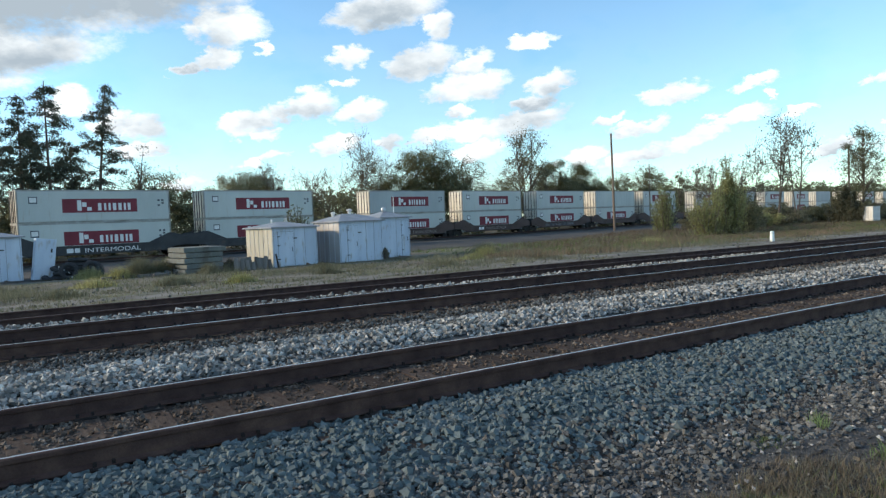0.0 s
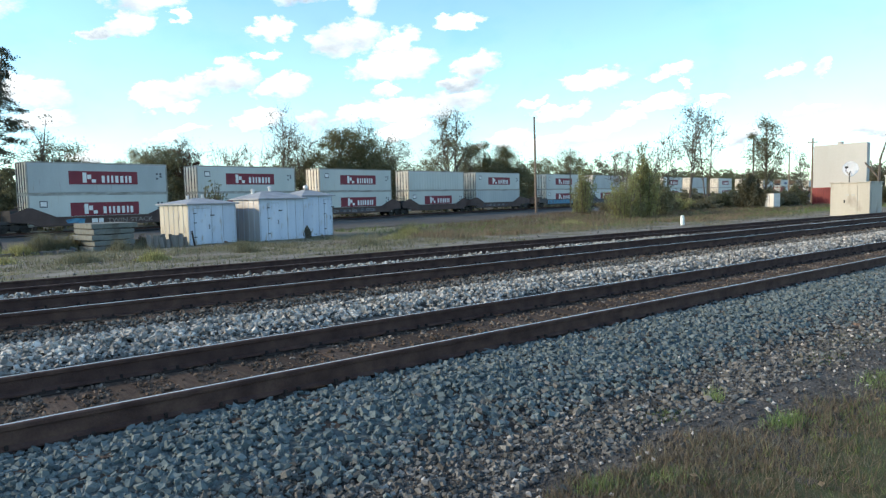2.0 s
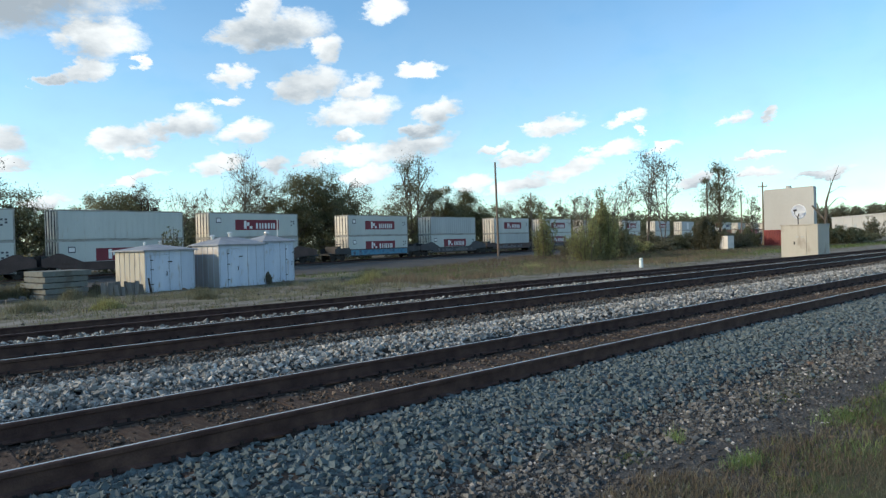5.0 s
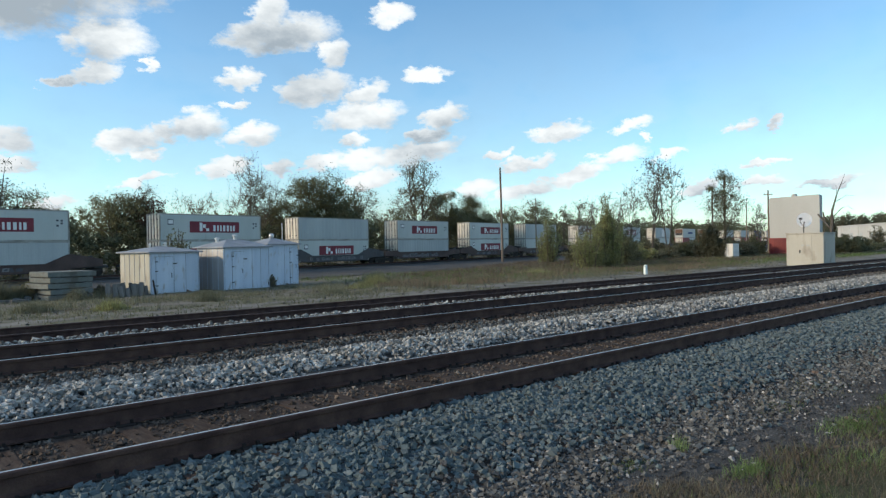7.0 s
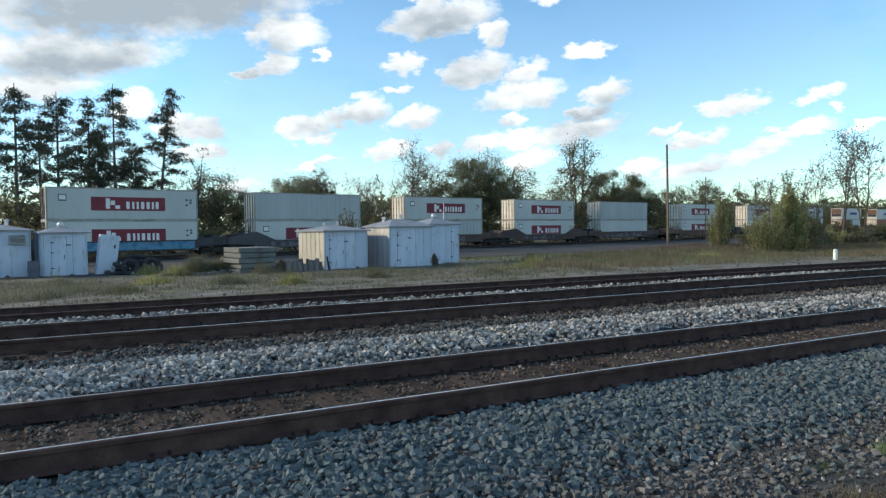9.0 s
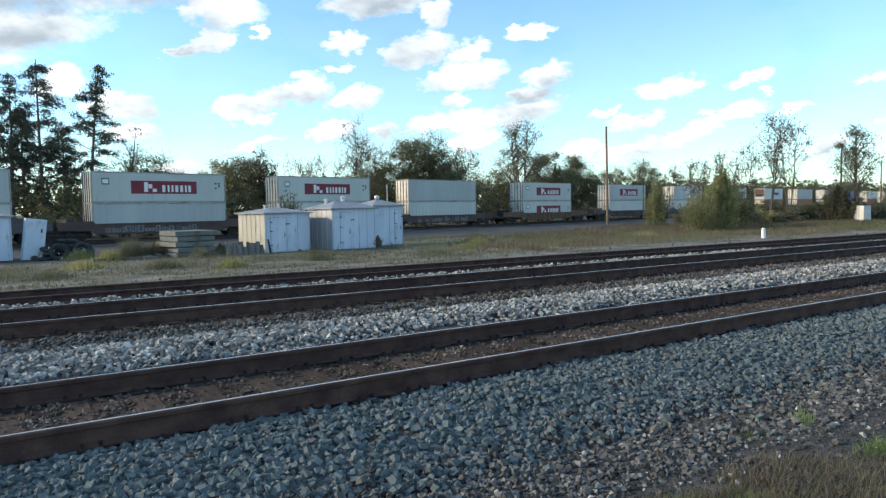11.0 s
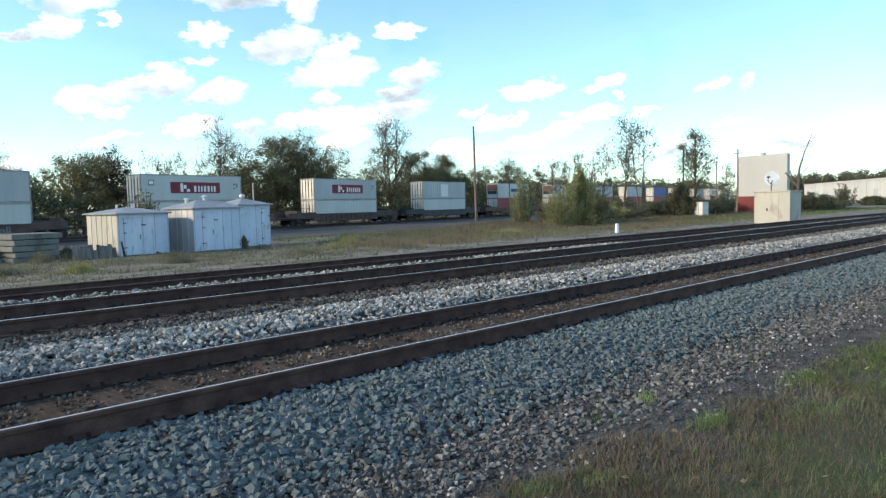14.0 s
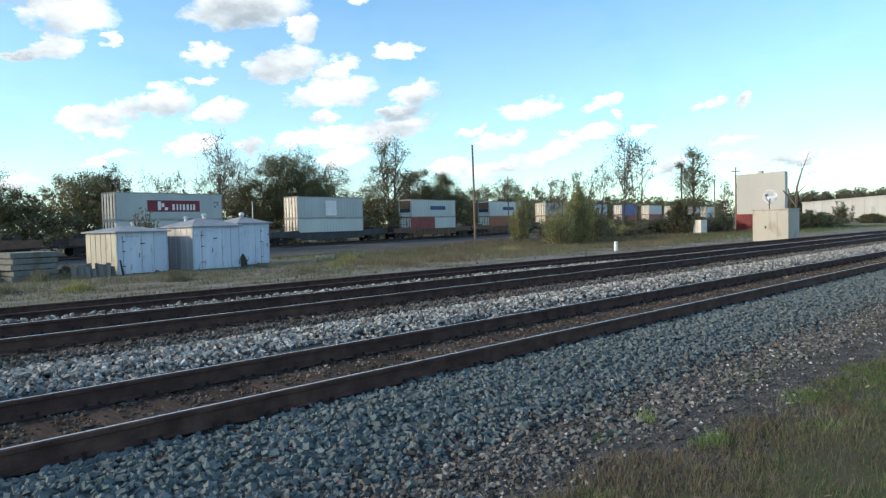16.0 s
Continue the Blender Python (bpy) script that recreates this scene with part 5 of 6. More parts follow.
def utility_pole(x, y, h, lean, arm=False, r=0.16):
    t = thing("utility_pole", pose(x, y, level(y) - 0.2), "weathered wooden utility pole" + (" with a short crossarm" if arm else " without wires"), "utility pole")
    b = bmesh.new()
    tube(b, [(0, 0, 0), (lean * 0.4, 0, h * 0.5), (lean, 0, h)], [r, r * 0.85, r * 0.66], 10)
    part("pole", b, M["wood"], t)
    if arm:
        b = bmesh.new()
        box(b, lean - 0.1, lean + 0.05, -0.7, 0.7, h - 0.75, h - 0.62)
        part("crossarm", b, M["wood"], t)
        for y2 in (-0.6, 0.6):
            b = bmesh.new()
            tube(b, [(lean, y2, h - 0.62), (lean, y2, h - 0.45)], 0.05, 8)
            part("insulator", b, M["vent"], t)


utility_pole(69.0, 66.0, 13.6, -0.25, r=0.19)
utility_pole(88.9, 45.0, 10.0, 0.0, r=0.13)
utility_pole(110.3, 50.0, 8.6, 0.0, r=0.12)
utility_pole(110.8, 46.7, 10.55, 0.0, True, 0.16)
utility_pole(93.0, 80.5, 11.0, 0.0, r=0.12)


def thin_post():
    t = thing("flag_post", pose(23.1, 44.0, level(44.0) - 0.1), "thin white metal post behind the sheds", "post")
    b = bmesh.new()
    tube(b, [(0, 0, 0), (0, 0, 4.3)], 0.028, 8)
    part("post", b, M["mark_white"], t)


thin_post()


def marker_post():
    t = thing("marker_post", pose(34.4, 21.5, level(21.5) + 0.04), "short white plastic marker post", "marker post")
    b = bmesh.new()
    tube(b, [(0, 0, -0.2), (0, 0, 0.5), (0, 0, 0.55)], [0.12, 0.105, 0.08], 14)
    part("post", b, M["plastic_post"], t)
    b = bmesh.new()
    tube(b, [(0, 0, 0.44), (0, 0, 0.47)], 0.112, 14)
    part("band", b, M["cgrey"], t, "grey band")


marker_post()


def bungalow():
    t = thing("signal_bungalow", pose(50, 17.4, -0.52), "cream metal signal equipment bungalow beside the tracks", "equipment hut")
    w, d, h = 2.15, 2.45, 2.34
    b = bmesh.new()
    box(b, 0, w, 0, d, 0.05, h, bevel=0.02)
    part("wall", b, M["box"], t)
    b = bmesh.new()
    box(b, -0.06, w + 0.06, -0.06, d + 0.06, h, h + 0.07, bevel=0.015)
    part("roof", b, M["box"], t)
    b = bmesh.new()
    box(b, -0.1, w + 0.1, -0.1, d + 0.1, -0.3, 0.08)
    part("base", b, M["concrete"], t)
    b = bmesh.new()
    box(b, -0.025, -0.002, 0.75, 1.7, 0.12, h - 0.15, bevel=0.008)
    dr = part("door", b, M["box"], t)
    b = bmesh.new()
    box(b, -0.06, -0.025, 1.5, 1.58, 1.0, 1.2)
    part("handle", b, M["dark_gap"], dr)
    b = bmesh.new()
    for y in (0.9, 1.25):
        box(b, -0.033, -0.026, y, y + 0.2, 1.48, 1.58)
    part("notice", b, M["tank"], dr, "small faded notices")
    b = bmesh.new()
    box(b, 0.3, w - 0.3, -0.02, -0.002, 0.5, h - 0.4, bevel=0.006)
    part("side_panel", b, M["box"], t)
    # satellite dish on a bent mast
    ds = thing("satellite_dish", pose(50.6, 18.9, -0.52 + 2.37), "round pale satellite dish on a short mast on the hut roof", "satellite dish")
    b = bmesh.new()
    tube(b, [(0, 0, 0), (0, 0, 0.55), (0.15, 0, 0.8)], 0.035, 8)
    part("mast", b, M["dark_gap"], ds)
    b = bmesh.new()
    rings = []
    for i in range(6):
        r = 0.52 * i / 5
        rings.append([b.verts.new((0.22 - 0.32 * (r * r), r * math.cos(2 * math.pi * j / 24), 0.95 + r * math.sin(2 * math.pi * j / 24))) for j in range(24)] if i else
                     [b.verts.new((0.22, 0, 0.95))])
    for j in range(24):
        b.faces.new((rings[0][0], rings[1][j], rings[1][(j + 1) % 24]))
    for i in range(1, 5):
        for j in range(24):
            b.faces.new((rings[i][j], rings[i + 1][j], rings[i + 1][(j + 1) % 24], rings[i][(j + 1) % 24]))
    bmesh.ops.solidify(b, geom=list(b.faces), thickness=0.02)
    part("reflector", b, M["dish"], ds, "pale dish reflector", True)
    b = bmesh.new()
    tube(b, [(0.15, 0, 0.45), (-0.5, 0.05, 0.8), (-0.45, 0.02, 1.05)], 0.025, 6)
    box(b, -0.55, -0.38, -0.06, 0.1, 0.98, 1.1)
    part("feed_arm", b, M["dark_gap"], ds)


bungalow()


def bulk_bin():
    """A tall white bin building with rounded top corners."""
    x0, y0, y1 = 109.5, 38.6, 46.0
    g = level(45)
    t = thing("bulk_bin", pose(x0, 0, g), "tall white flat-sided metal bin with rounded top corners", "bin")
    b = bmesh.new()
    top = 8.15 - g
    out = [(y0, 0.0), (y0, top - 0.2), (y0 + 0.06, top - 0.06), (y0 + 0.2, top), (y1 - 0.2, top - 0.12), (y1 - 0.06, top - 0.18), (y1, top - 0.32), (y1, 0.0)]
    profile(b, out, 0, 1.1, "x")
    part("wall", b, M["tank"], t)
    b = bmesh.new()
    tube(b, [(0.55, 42.4, top - 0.1), (0.55, 42.4, top + 0.3)], 0.4, 14)
    part("roof_hatch", b, M["tank"], t)


bulk_bin()


def red_box():
    t = thing("storage_container", pose(103.0, 40.4, level(42) - 0.05), "dark red steel storage container on the ground", "storage container")
    b = bmesh.new()
    box(b, 0.05, 6.0, 0.05, 2.9, 0.1, 2.5)
    part("shell", b, M["cred"], t)
    for y in np.arange(0.2, 2.8, 0.3):
        b = bmesh.new()
        box(b, 0.0, 0.05, y, y + 0.16, 0.12, 2.48)
        part("rib", b, M["cred"], t)
    b = bmesh.new()
    for y in (0, 2.85):
        box(b, 0, 0.1, y, y + 0.1, 0, 2.6)
    box(b, 0, 0.1, 0.1, 2.85, 2.5, 2.6)
    part("corner_frame", b, M["cred"], t)


red_box()


def white_cabinet():
    t = thing("equipment_cabinet", pose(85.1, 40.4, level(41) - 0.05, 0, 0, -12), "white equipment cabinet half hidden by brush", "cabinet")
    b = bmesh.new()
    box(b, 0, 1.2, 0, 1.3, 0.1, 1.95, bevel=0.03)
    part("body", b, M["cabinet"], t)
    b = bmesh.new()
    box(b, -0.06, 1.26, -0.06, 1.36, 1.95, 2.0)
    part("roof", b, M["roof_dark"], t)
    b = bmesh.new()
    box(b, -0.02, -0.002, 0.6, 0.64, 0.2, 1.8)
    part("door_seam", b, M["dark_gap"], t)


white_cabinet()


def warehouse():
    t = thing("warehouse", pose(0, 0, 0), "long white metal warehouse across the tracks", "building")
    a, e = Vector((306, 101, -1.1)), Vector((190, 29, -1.1))
    d = (e - a).normalized()
    n = Vector((-d.y, d.x, 0))
    if n.x < 0:
        n = -n
    length = (e - a).length
    m = Matrix(((d.x, n.x, 0, a.x), (d.y, n.y, 0, a.y), (0, 0, 1, -1.1), (0, 0, 0, 1)))
    b = bmesh.new()
    box(b, 0, length, 0, 40, 0, 7.1, m=m)
    part("wall", b, M["warehouse"], t)
    b = bmesh.new()
    box(b, -0.5, length + 0.5, -0.3, 41, 7.1, 7.5, m=m)
    part("roof", b, M["warehouse"], t)
    for i in range(12):
        b = bmesh.new()
        s = length * (i + 0.5) / 12
        box(b, s - 0.1, s + 0.1, -0.12, -0.01, 0, 7.0, m=m)
        part("downpipe", b, M["warehouse"], t)
    for s in (18, 30, 42, 80, 92, 104):
        b = bmesh.new()
        box(b, s, s + 3.2, -0.06, -0.005, 1.2, 4.4, m=m)
        part("dock_door", b, M["cgrey"], t, "grey dock door")


warehouse()


# ---- trees and brush ----
def clump_tree(x, y, h, seed, leaf="leaf", clumps=46, per=95, size=0.27, wide=1.0, base=0.25, label="leafy tree", stems=1, r=None):
    """A crown of leaf clumps on limbs: an uneven egg with gaps."""
    g = np.random.default_rng(seed)
    t = thing("tree", pose(x, y, level(y)), label, "tree", "trees round the yard")
    segs, cs = [], []
    rz, rx = h * (1 - base) / 2, h * 0.31 * wide
    r = r or h * 0.016
    axes = []
    for k in range(stems):
        lean = g.normal(0, 0.06, 2) + (np.array([math.cos(k * 2.4 + seed), math.sin(k * 2.4 + seed)]) * 0.13 * wide if stems > 1 else 0)
        axis = lambda z, a=lean, b=g.normal(0, 0.25, 2): np.array([a[0] * z + b[0] * math.sin(z / h * 3), a[1] * z + b[1] * math.sin(z / h * 3), z])
        axes.append(axis)
        zs = np.linspace(-0.2, h * 0.93, 9)
        for a, b in zip(zs, zs[1:]):
            segs.append((*axis(a), *axis(b), r * (1.05 - a / h) / stems ** 0.4, r * (1.05 - b / h) / stems ** 0.4))
    for i in range(clumps):
        d = g.normal(0, 1, 3)
        d /= np.linalg.norm(d)
        d *= g.random() ** 0.42 * g.uniform(0.85, 1.12)
        c = np.array([d[0] * rx * (1 - 0.28 * d[2]), d[1] * rx * (1 - 0.28 * d[2]), h * (1 + base) / 2 + d[2] * rz])
        axis = axes[i % stems]
        c[:2] += axis(c[2])[:2] * 0.8
        z0 = max(h * base * 0.7, c[2] - np.hypot(c[0], c[1]) * g.uniform(0.6, 1.2) - 0.04 * h)
        p = axis(min(z0, h * 0.9))
        m = (p + c) / 2 + g.normal(0, 0.05 * rx, 3)
        segs += [(*p, *m, r * 0.32, r * 0.2), (*m, *c, r * 0.2, 0.012)]
        k = 0.042 * h * g.uniform(0.5, 1.25) * (0.7 + 0.3 * wide)
        for _ in range(3 if per > 20 else 6):
            segs.append((*c, *(c + (g.normal(0, 1.0, 3) + np.array([0, 0, 0.6])) * k * (1 if per > 20 else 1.6)), 0.022, 0.008))
        n = int((3.0 if leaf == "leaf" else 2.1) * per * g.uniform(0.5, 1.4))
        q = c + g.normal(0, 1, (n, 3)) * k * np.array([1.2, 1.2, 0.95])
        cs.append(q[q[:, 2] > 0.3])
    v, f = prisms(segs, 5)
    mesh_object("trunk", v, f, M["bark"], t, smooth=True)
    c = np.concatenate(cs)
    v, f = leaves(c, g.uniform(0.6, 1.3, len(c)) * size * (0.66 if leaf == "leaf" else 0.78), g)
    mesh_object("crown", v, f, M[leaf], t)
    return t


def pine_tree(x, y, h, seed, wide=1.0, bare=0.3, lean=0.0):
    g = np.random.default_rng(seed)
    t = thing("pine_tree", pose(x, y, level(y)), "tall dark pine tree with open ragged branches", "tree", "pines behind the yard")
    segs, cs = [], []
    bend = g.normal(0, 0.25, 2)
    axis = lambda z: np.array([bend[0] * math.sin(z / h * 2.2) + lean * z / h, bend[1] * math.sin(z / h * 2.6), z])
    zs = np.linspace(-0.2, h, 14)
    for a, b in zip(zs, zs[1:]):
        segs.append((*axis(a), *axis(b), 0.22 * (1 - a / h * 0.92) + 0.02, 0.22 * (1 - b / h * 0.92) + 0.02))
    z = h * bare * 0.55
    while z < h * 0.985:
        u = z / h
        # a bare stem with dead snags, a full middle, a ragged pointed top
        reach = wide * np.interp(u, [0.15, 0.4, 0.55, 0.8, 0.92, 1.0], [1.5, 2.0, 2.0, 1.45, 0.75, 0.15])
        thick = np.interp(u, [0.15, 0.32, 0.5, 1.0], [0.35, 0.6, 0.9, 1.0])
        for _ in range(g.integers(2, 5)):
            a = g.random() * 6.283
            l = reach * g.uniform(0.35, 1.2)
            p = axis(z)
            e = p + np.array([math.cos(a) * l, math.sin(a) * l, l * g.uniform(-0.3, 0.6)])
            segs.append((*p, *e, 0.045, 0.012))
            if g.random() > thick:
                continue
            m = int((11 * l + 6) * thick)
            k = g.uniform(0.25, 1.05, m)[:, None] ** 0.7
            cs.append(p + (e - p) * k + g.normal(0, 1, (m, 3)) * np.array([0.2, 0.2, 0.12]) * (0.5 + 0.6 * k) - np.array([0, 0, 0.25]) * k ** 3)
        z += g.uniform(0.2, 0.62) * (1 + 0.5 * (1 - u))
    v, f = prisms(segs, 5)
    mesh_object("trunk", v, f, M["bark"], t, smooth=True)
    c = np.concatenate(cs)
    c = np.repeat(c, 8, 0) + g.normal(0, 0.15, (len(c) * 8, 3)) * np.array([1, 1, 0.8])
    v, f = leaves(c, g.uniform(0.11, 0.24, len(c)), g)
    mesh_object("crown", v, f, M["needle"], t)
    return t


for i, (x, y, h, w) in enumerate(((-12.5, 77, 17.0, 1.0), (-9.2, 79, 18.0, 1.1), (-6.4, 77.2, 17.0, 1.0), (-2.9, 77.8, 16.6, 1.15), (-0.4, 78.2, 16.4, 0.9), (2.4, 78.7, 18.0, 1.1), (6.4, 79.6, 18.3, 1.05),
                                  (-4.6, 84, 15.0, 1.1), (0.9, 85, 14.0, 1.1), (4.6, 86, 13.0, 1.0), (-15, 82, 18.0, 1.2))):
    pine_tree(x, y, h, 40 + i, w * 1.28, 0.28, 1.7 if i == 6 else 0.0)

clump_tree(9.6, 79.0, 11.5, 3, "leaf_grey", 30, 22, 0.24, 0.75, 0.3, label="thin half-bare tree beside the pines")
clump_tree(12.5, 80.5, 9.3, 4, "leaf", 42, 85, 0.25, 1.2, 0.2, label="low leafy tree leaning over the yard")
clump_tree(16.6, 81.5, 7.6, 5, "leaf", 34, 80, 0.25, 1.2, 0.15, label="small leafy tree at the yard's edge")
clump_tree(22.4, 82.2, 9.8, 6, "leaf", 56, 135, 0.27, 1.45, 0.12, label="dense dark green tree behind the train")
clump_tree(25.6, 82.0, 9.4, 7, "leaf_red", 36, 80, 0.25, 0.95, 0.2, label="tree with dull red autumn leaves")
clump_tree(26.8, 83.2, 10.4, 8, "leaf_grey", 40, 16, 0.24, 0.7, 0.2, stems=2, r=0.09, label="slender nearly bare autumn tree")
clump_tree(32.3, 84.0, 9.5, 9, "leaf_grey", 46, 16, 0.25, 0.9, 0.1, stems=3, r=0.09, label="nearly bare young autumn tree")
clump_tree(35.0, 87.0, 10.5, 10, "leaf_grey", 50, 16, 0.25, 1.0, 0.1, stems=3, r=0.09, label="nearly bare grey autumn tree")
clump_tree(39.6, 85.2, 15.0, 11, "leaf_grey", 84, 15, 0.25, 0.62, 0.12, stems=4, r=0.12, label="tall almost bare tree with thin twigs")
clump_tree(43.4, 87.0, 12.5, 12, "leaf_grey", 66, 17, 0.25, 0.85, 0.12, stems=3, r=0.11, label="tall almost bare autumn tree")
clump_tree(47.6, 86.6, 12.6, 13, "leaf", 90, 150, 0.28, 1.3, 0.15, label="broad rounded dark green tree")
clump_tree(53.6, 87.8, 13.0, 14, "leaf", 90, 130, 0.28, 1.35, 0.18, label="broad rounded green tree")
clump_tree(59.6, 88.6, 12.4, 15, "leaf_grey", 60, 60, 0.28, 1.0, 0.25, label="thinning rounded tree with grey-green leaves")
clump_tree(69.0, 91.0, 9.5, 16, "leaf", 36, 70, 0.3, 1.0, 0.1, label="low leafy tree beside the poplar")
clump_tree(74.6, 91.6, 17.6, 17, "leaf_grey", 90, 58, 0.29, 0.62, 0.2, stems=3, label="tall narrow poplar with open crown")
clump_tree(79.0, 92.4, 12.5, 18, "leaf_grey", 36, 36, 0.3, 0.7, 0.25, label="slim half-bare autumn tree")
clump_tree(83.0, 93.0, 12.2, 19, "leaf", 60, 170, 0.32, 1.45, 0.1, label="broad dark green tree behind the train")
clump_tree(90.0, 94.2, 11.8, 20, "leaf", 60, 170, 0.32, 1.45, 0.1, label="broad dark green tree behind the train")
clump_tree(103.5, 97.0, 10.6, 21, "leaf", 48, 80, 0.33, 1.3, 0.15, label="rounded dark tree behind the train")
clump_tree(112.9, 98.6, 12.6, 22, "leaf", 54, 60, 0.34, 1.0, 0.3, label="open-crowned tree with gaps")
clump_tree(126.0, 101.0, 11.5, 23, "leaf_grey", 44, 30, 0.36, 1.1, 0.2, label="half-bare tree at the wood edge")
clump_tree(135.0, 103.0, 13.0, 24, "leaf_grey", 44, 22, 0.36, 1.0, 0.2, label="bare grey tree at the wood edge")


def bush(x, y, h, w, seed, leaf, count, size, label):
    g = np.random.default_rng(seed)
    t = thing("bush", pose(x, y, level(y)), label, "bush", "brush beside the lane")
    count, size = int(count * 1.9), size * 0.72
    segs, cs = [], []
    for _ in range(26):
        a, l = g.random() * 6.283, g.random() ** 0.6
        foot = np.array([math.cos(a), math.sin(a), 0]) * l * w * 0.35
        tip = np.array([foot[0] * 1.5 + g.normal(0, 0.15) * w, foot[1] * 1.5 + g.normal(0, 0.15) * w, h * (1 - 0.55 * l ** 1.5) * g.uniform(0.75, 1.0)])
        mid = (foot + tip) / 2 + g.normal(0, 0.12, 3)
        segs += [(*foot, *mid, 0.05, 0.035), (*mid, *tip, 0.035, 0.012)]
        m = count // 26
        k = g.uniform(0.08, 1.0, m)[:, None]
        cs.append(foot + (tip - foot) * k + g.normal(0, 1, (m, 3)) * np.array([w * 0.09, w * 0.09, h * 0.05]) * (1.25 - 0.75 * k))
    v, f = prisms(segs, 4)
    tagged(mesh_object("woody_base", v, f, M["bark"], t), kind="stuff")
    c = np.concatenate(cs)
    c[:, 2] = np.maximum(c[:, 2], 0.05)
    v, f = leaves(c, g.uniform(0.6, 1.35, len(c)) * size, g)
    mesh_object("foliage", v, f, M[leaf], t)


bush(51.2, 36.0, 7.2, 1.9, 50, "leaf_yellow", 6200, 0.21, "tall yellow-green willow brush")
bush(48.4, 35.5, 5.0, 2.9, 51, "leaf_yellow", 3000, 0.21, "yellow-green willow brush beside the lane")
bush(54.2, 37.4, 6.2, 2.3, 52, "leaf_yellow", 3000, 0.21, "yellow-green willow brush beside the lane")
bush(57.5, 39.0, 5.0, 3.2, 53, "leaf", 3400, 0.24, "dense dark green brush beside the lane")
bush(62.5, 42.5, 4.4, 4.0, 54, "leaf", 3600, 0.26, "dense dark green brush beside the lane")
bush(62.3, 52.0, 6.8, 2.4, 55, "leaf_yellow", 2600, 0.25, "narrow olive-green brush by the pole")
bush(67.0, 45.0, 2.6, 4.0, 56, "leaf_grey", 4000, 0.28, "low dark brush beside the lane")
bush(73.0, 47.0, 2.2, 4.5, 57, "leaf_yellow", 4200, 0.3, "low olive brush beside the lane")
bush(79.0, 47.0, 2.0, 4.5, 58, "leaf_grey", 3800, 0.3, "low dark brush beside the lane")
bush(85.2, 43.4, 5.4, 3.3, 59, "leaf_grey", 6400, 0.3, "dense dark brush under a tree")
bush(89.5, 43.5, 3.0, 3.6, 60, "leaf_grey", 4000, 0.3, "dense dark brush beside the lane")
bush(95.5, 44.0, 2.4, 4.2, 61, "leaf_grey", 4200, 0.3, "grey-green brush beside the lane")
bush(101.0, 45.0, 3.4, 3.6, 62, "leaf", 3600, 0.3, "dark brush by the red container")
bush(112.0, 36.0, 3.4, 4.5, 63, "leaf", 4600, 0.34, "dark green hedge by the bin")
bush(120.0, 37.5, 2.8, 5.0, 64, "leaf", 4600, 0.36, "overgrown dark green hedge")
bush(130.0, 40.0, 2.4, 5.0, 65, "leaf", 4200, 0.38, "overgrown dark green hedge")
bush(142.0, 42.0, 2.2, 6.0, 66, "leaf", 4200, 0.4, "overgrown dark green hedge")
bush(178.0, 50.0, 6.4, 4.0, 67, "leaf_grey", 1600, 0.45, "thin tall brush before the warehouse")
bush(172.0, 41.5, 2.6, 7.0, 68, "leaf", 3600, 0.45, "brush before the warehouse")
for i, (bx, by, bh) in enumerate(((69.0, 51.0, 4.2), (75.0, 53.0, 4.6), (81.0, 54.0, 4.4), (87.0, 53.0, 4.6), (93.0, 51.0, 4.0), (99.0, 50.0, 3.8), (106.0, 52.0, 4.2))):
    bush(bx, by, bh * 0.72, 5.2, 300 + i, ("leaf_grey", "leaf", "leaf_yellow")[i % 3], 4200, 0.32, "thin mixed brush before the far wagons")
clump_tree(81.5, 50.0, 14.7, 70, "leaf_grey", 40, 10, 0.32, 0.5, 0.35, label="tall spindly tree with few remaining leaves", stems=2, r=0.14)
clump_tree(86.5, 50.4, 13.8, 71, "leaf_grey", 38, 10, 0.32, 0.6, 0.35, label="tall spindly tree with few remaining leaves", stems=2, r=0.14)
clump_tree(78.0, 51.0, 11.0, 72, "leaf_grey", 34, 6, 0.28, 0.6, 0.2, stems=2, r=0.09, label="bare young tree with thin twigs")
clump_tree(75.0, 52.0, 10.0, 73, "leaf_grey", 34, 6, 0.28, 0.6, 0.2, stems=2, r=0.09, label="bare young tree with thin twigs")
clump_tree(72.0, 53.0, 9.0, 76, "leaf_grey", 34, 6, 0.28, 0.65, 0.2, stems=2, r=0.09, label="bare young tree with thin twigs")
clump_tree(86.1, 42.0, 11.8, 74, "leaf", 60, 44, 0.26, 0.62, 0.28, label="narrow tree with ragged dark leaves")
clump_tree(112.0, 48.7, 8.3, 75, "leaf_grey", 34, 30, 0.26, 0.6, 0.2, label="small ragged tree beside a pole")


